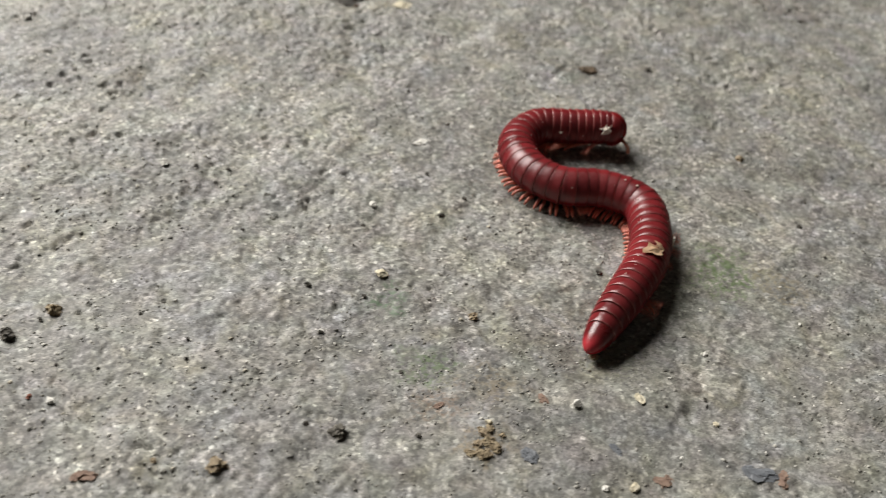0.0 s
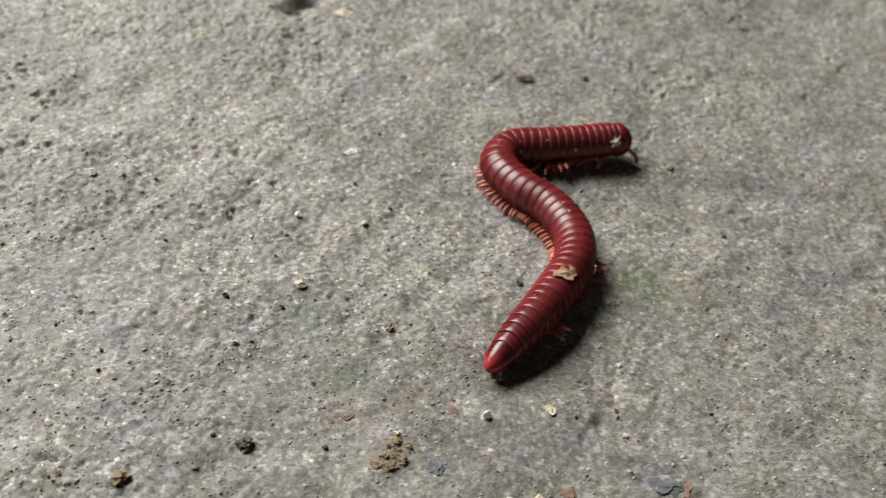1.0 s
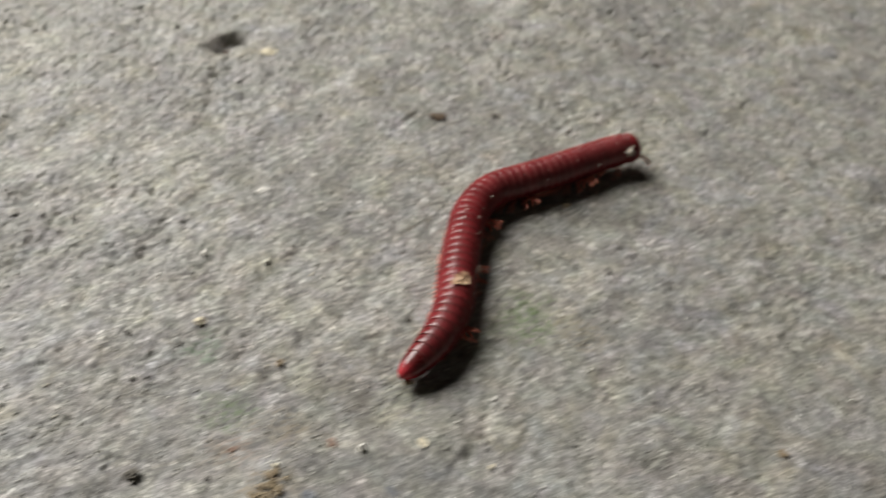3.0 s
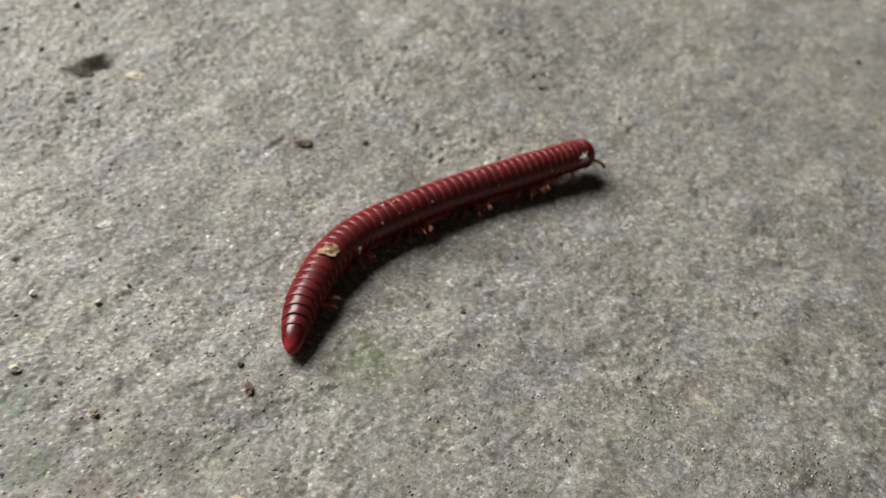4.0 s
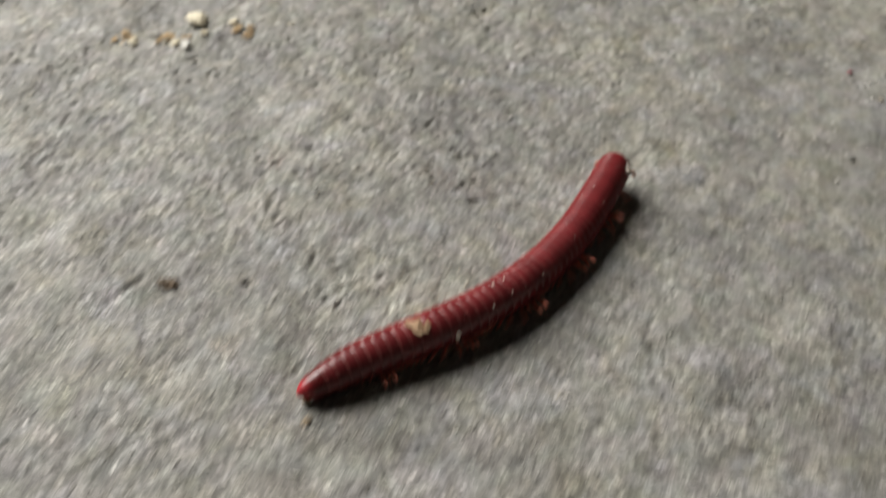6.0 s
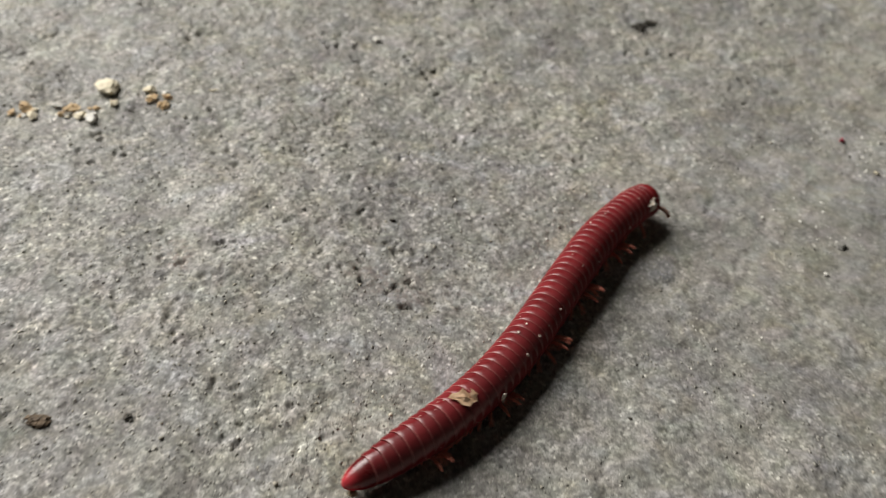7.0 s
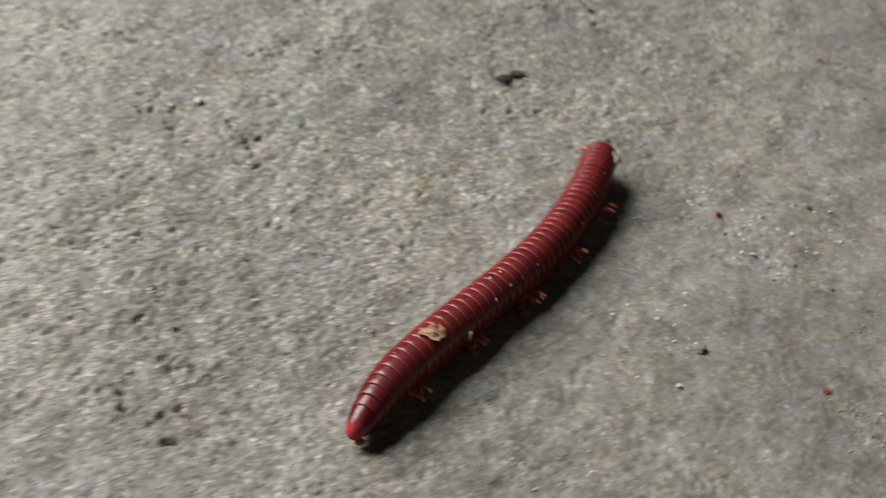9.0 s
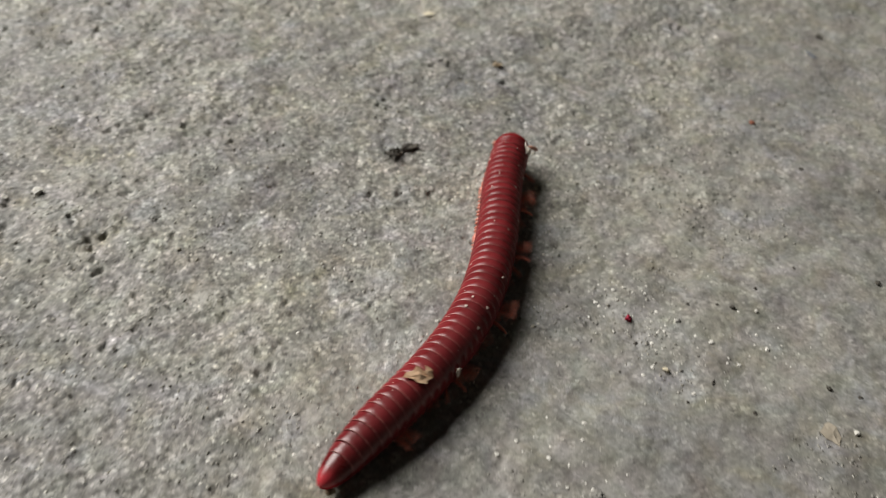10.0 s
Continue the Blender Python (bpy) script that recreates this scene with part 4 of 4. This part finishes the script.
def motions():
    """The lie of the body, tail to head in centimetres, at each time; the rings follow it and the legs step in waves."""
    bends = []

    def lay(t, knots):
        bends.append((t, knots))

    lay(0, [(1.89, -3.15), (2.18, -2.56), (2.46, -2.00), (2.70, -1.43), (2.79, -0.81), (2.68, -0.20), (2.14, 0.05), (1.52, 0.02), (1.04, 0.33), (0.85, 0.92), (1.14, 1.43), (1.75, 1.54), (2.39, 1.61)])
    lay(0.5, [(1.80, -3.20), (2.08, -2.65), (2.39, -2.11), (2.69, -1.56), (2.86, -0.97), (2.79, -0.35), (2.35, 0.02), (1.73, 0.12), (1.28, 0.50), (1.22, 1.11), (1.76, 1.35), (2.36, 1.50), (3.00, 1.53)])
    lay(1, [(1.74, -3.29), (2.05, -2.78), (2.35, -2.26), (2.61, -1.72), (2.82, -1.16), (2.78, -0.57), (2.48, -0.06), (2.01, 0.32), (1.68, 0.81), (1.84, 1.29), (2.42, 1.47), (2.99, 1.65), (3.58, 1.85)])
    lay(1.5, [(1.68, -3.33), (1.96, -2.76), (2.27, -2.25), (2.58, -1.75), (2.78, -1.20), (2.70, -0.63), (2.33, -0.17), (2.05, 0.35), (2.02, 0.93), (2.43, 1.32), (2.98, 1.55), (3.48, 1.87), (4.03, 2.16)])
    lay(2, [(1.67, -3.26), (2.20, -2.66), (2.66, -2.11), (2.78, -1.40), (2.66, -0.69), (2.44, -0.01), (2.28, 0.69), (2.62, 1.29), (3.20, 1.71), (3.81, 2.11), (4.44, 2.52)])
    lay(2.5, [(1.74, -3.03), (2.39, -2.45), (2.67, -1.80), (2.70, -1.09), (2.61, -0.38), (2.53, 0.33), (2.65, 1.01), (3.19, 1.48), (3.79, 1.87), (4.36, 2.29), (4.97, 2.76)])
    lay(3, [(2.14, -2.73), (2.55, -2.04), (2.73, -1.34), (2.74, -0.62), (2.77, 0.10), (2.84, 0.81), (3.14, 1.45), (3.72, 1.88), (4.31, 2.29), (4.89, 2.72), (5.52, 3.13)])
    lay(4.5, [(2.78, -0.45), (3.06, 0.47), (3.51, 1.24), (4.09, 1.92), (4.75, 2.52), (5.46, 3.05), (6.19, 3.56), (6.93, 4.06), (7.67, 4.61)])
    lay(5, [(3.06, 0.43), (3.57, 1.25), (4.15, 1.94), (4.80, 2.54), (5.52, 3.09), (6.25, 3.60), (6.95, 4.15), (7.55, 4.81), (7.95, 5.65)])
    lay(5.5, [(3.61, 1.32), (4.21, 2.06), (4.87, 2.65), (5.57, 3.19), (6.26, 3.74), (6.91, 4.33), (7.48, 5.01), (7.95, 5.75), (8.32, 6.60)])
    lay(6, [(4.29, 2.01), (5.03, 2.63), (5.73, 3.16), (6.40, 3.72), (7.01, 4.36), (7.52, 5.07), (7.93, 5.84), (8.26, 6.65), (8.57, 7.52)])
    lay(6.2, [(4.66, 2.17), (5.36, 2.90), (6.03, 3.47), (6.69, 4.05), (7.28, 4.70), (7.76, 5.43), (8.12, 6.23), (8.41, 7.06), (8.73, 7.94)])
    lay(7.3, [(6.43, 3.77), (7.07, 4.47), (7.56, 5.19), (7.97, 5.96), (8.34, 6.75), (8.72, 7.55), (9.13, 8.32), (9.64, 9.03), (10.28, 9.66)])
    lay(7.5, [(6.69, 4.07), (7.31, 4.76), (7.77, 5.50), (8.16, 6.29), (8.52, 7.09), (8.91, 7.87), (9.36, 8.61), (9.92, 9.28), (10.61, 9.87)])
    lay(8, [(7.35, 4.90), (7.88, 5.66), (8.25, 6.45), (8.60, 7.25), (8.99, 8.04), (9.45, 8.78), (9.98, 9.47), (10.55, 10.14), (11.10, 10.88)])
    lay(8.5, [(7.94, 5.83), (8.32, 6.66), (8.71, 7.42), (9.16, 8.15), (9.66, 8.85), (10.17, 9.53), (10.68, 10.22), (11.15, 10.94), (11.51, 11.76)])
    lay(9, [(8.45, 6.84), (8.83, 7.68), (9.28, 8.37), (9.77, 9.04), (10.26, 9.71), (10.71, 10.41), (11.09, 11.14), (11.39, 11.91), (11.63, 12.76)])
    lay(9.5, [(9.04, 7.80), (9.50, 8.62), (9.99, 9.29), (10.50, 9.95), (10.95, 10.65), (11.30, 11.40), (11.55, 12.19), (11.69, 13.01), (11.78, 13.87)])
    lay(10, [(9.74, 8.78), (10.28, 9.61), (10.75, 10.31), (11.15, 11.05), (11.44, 11.84), (11.60, 12.66), (11.68, 13.50), (11.73, 14.33), (11.86, 15.21)])
    lines = [(t, curve([(np.array(p) + (0.01, 0.04)) * CM for p in knots])) for t, knots in bends]
    full = []
    for (t, now), (u, then) in zip(lines, lines[1:]):
        full.append((t, now[0]))
        steps = int(round((u - t) / 0.25)) if u - t > 0.6 else 1
        for k in range(1, steps):
            full.append((t + (u - t) * k / steps, between(now, then, k / steps)[0]))
    full.append((lines[-1][0], lines[-1][1][0]))
    middle = [(t, at(line, 0.5)) for t, line in full]
    walk(millipede, [(t, Matrix.Translation((c[0], c[1], 0))) for t, c in middle])

    def seat(line, c, s, lift=0.0, dip=0.0):
        p = at(line, s)
        d = at(line, s + 0.012) - at(line, s - 0.012)
        return pose(p[0] - c[0], p[1] - c[1], AXIS + lift, 0, dip, math.degrees(math.atan2(d[1], d[0])))

    for k, ring in enumerate(rings):
        s = HEAD_AT + (TAIL_AT - HEAD_AT) * (SHARE[k] + SHARE[k + 1]) / 2
        sink = (ring_radius(k) - RADIUS) * 0.95
        sink += 0.0006 * max(0.0, 1 - k / 14) ** 1.3
        walk(ring, [(t, seat(line, c, s, sink)) for (t, line), (_, c) in zip(full, middle)])
    walk(head, [(t, seat(line, c, HEAD_AT + 0.006, 0.0003, 10)) for (t, line), (_, c) in zip(full, middle)])
    walk(tail, [(t, seat(line, c, TAIL_AT - 0.002, (rt - RADIUS) * 0.95, -5)) for (t, line), (_, c) in zip(full, middle)])
    for antenna, side in antennae:
        rows = []
        for n in range(41):
            t = n * 0.25
            f = 5.3 * t + (0.0 if side > 0 else 1.9)
            rows.append((t, Matrix.Translation((0.0012, 0.0009 * side, -0.0005)) @ pose(0, 0, 0, side * 8 * math.sin(0.7 * f), 12 * math.sin(f + 0.6), side * 16 * math.sin(0.83 * f))))
        walk(antenna, rows)
    wave, period, pace = 8.2, 0.5, 0.1
    for leg, k, side, place in legs:
        rows = []
        for n in range(int(round(10 / pace)) + 1):
            t = min(n * pace, 10.0)
            f = 2 * math.pi * (k / wave + t / period + (0.35 if side > 0 else 0.27))
            if side > 0:
                raised, swing = 22 * max(0.0, math.sin(f)) ** 1.5 - 2, 16 * math.cos(f)
            else:
                # tucked back under the body, but for the few that are lifted, their tips together
                ahead = (f / (2 * math.pi) + 0.25) % 1 - 0.5
                up = math.exp(-(ahead / 0.15) ** 2)
                raised, swing = 28 * up - 2, 76 * (1 - up) - up * math.degrees(math.atan(ahead * wave * PITCH / 0.0055))
            rows.append((t, Matrix.Translation(place) @ pose(0, 0, 0, side * raised, 0, side * swing)))
        if rows[-1][0] < 10.0:
            rows.append((10.0, rows[-1][1]))
        walk(leg, rows)


motions()
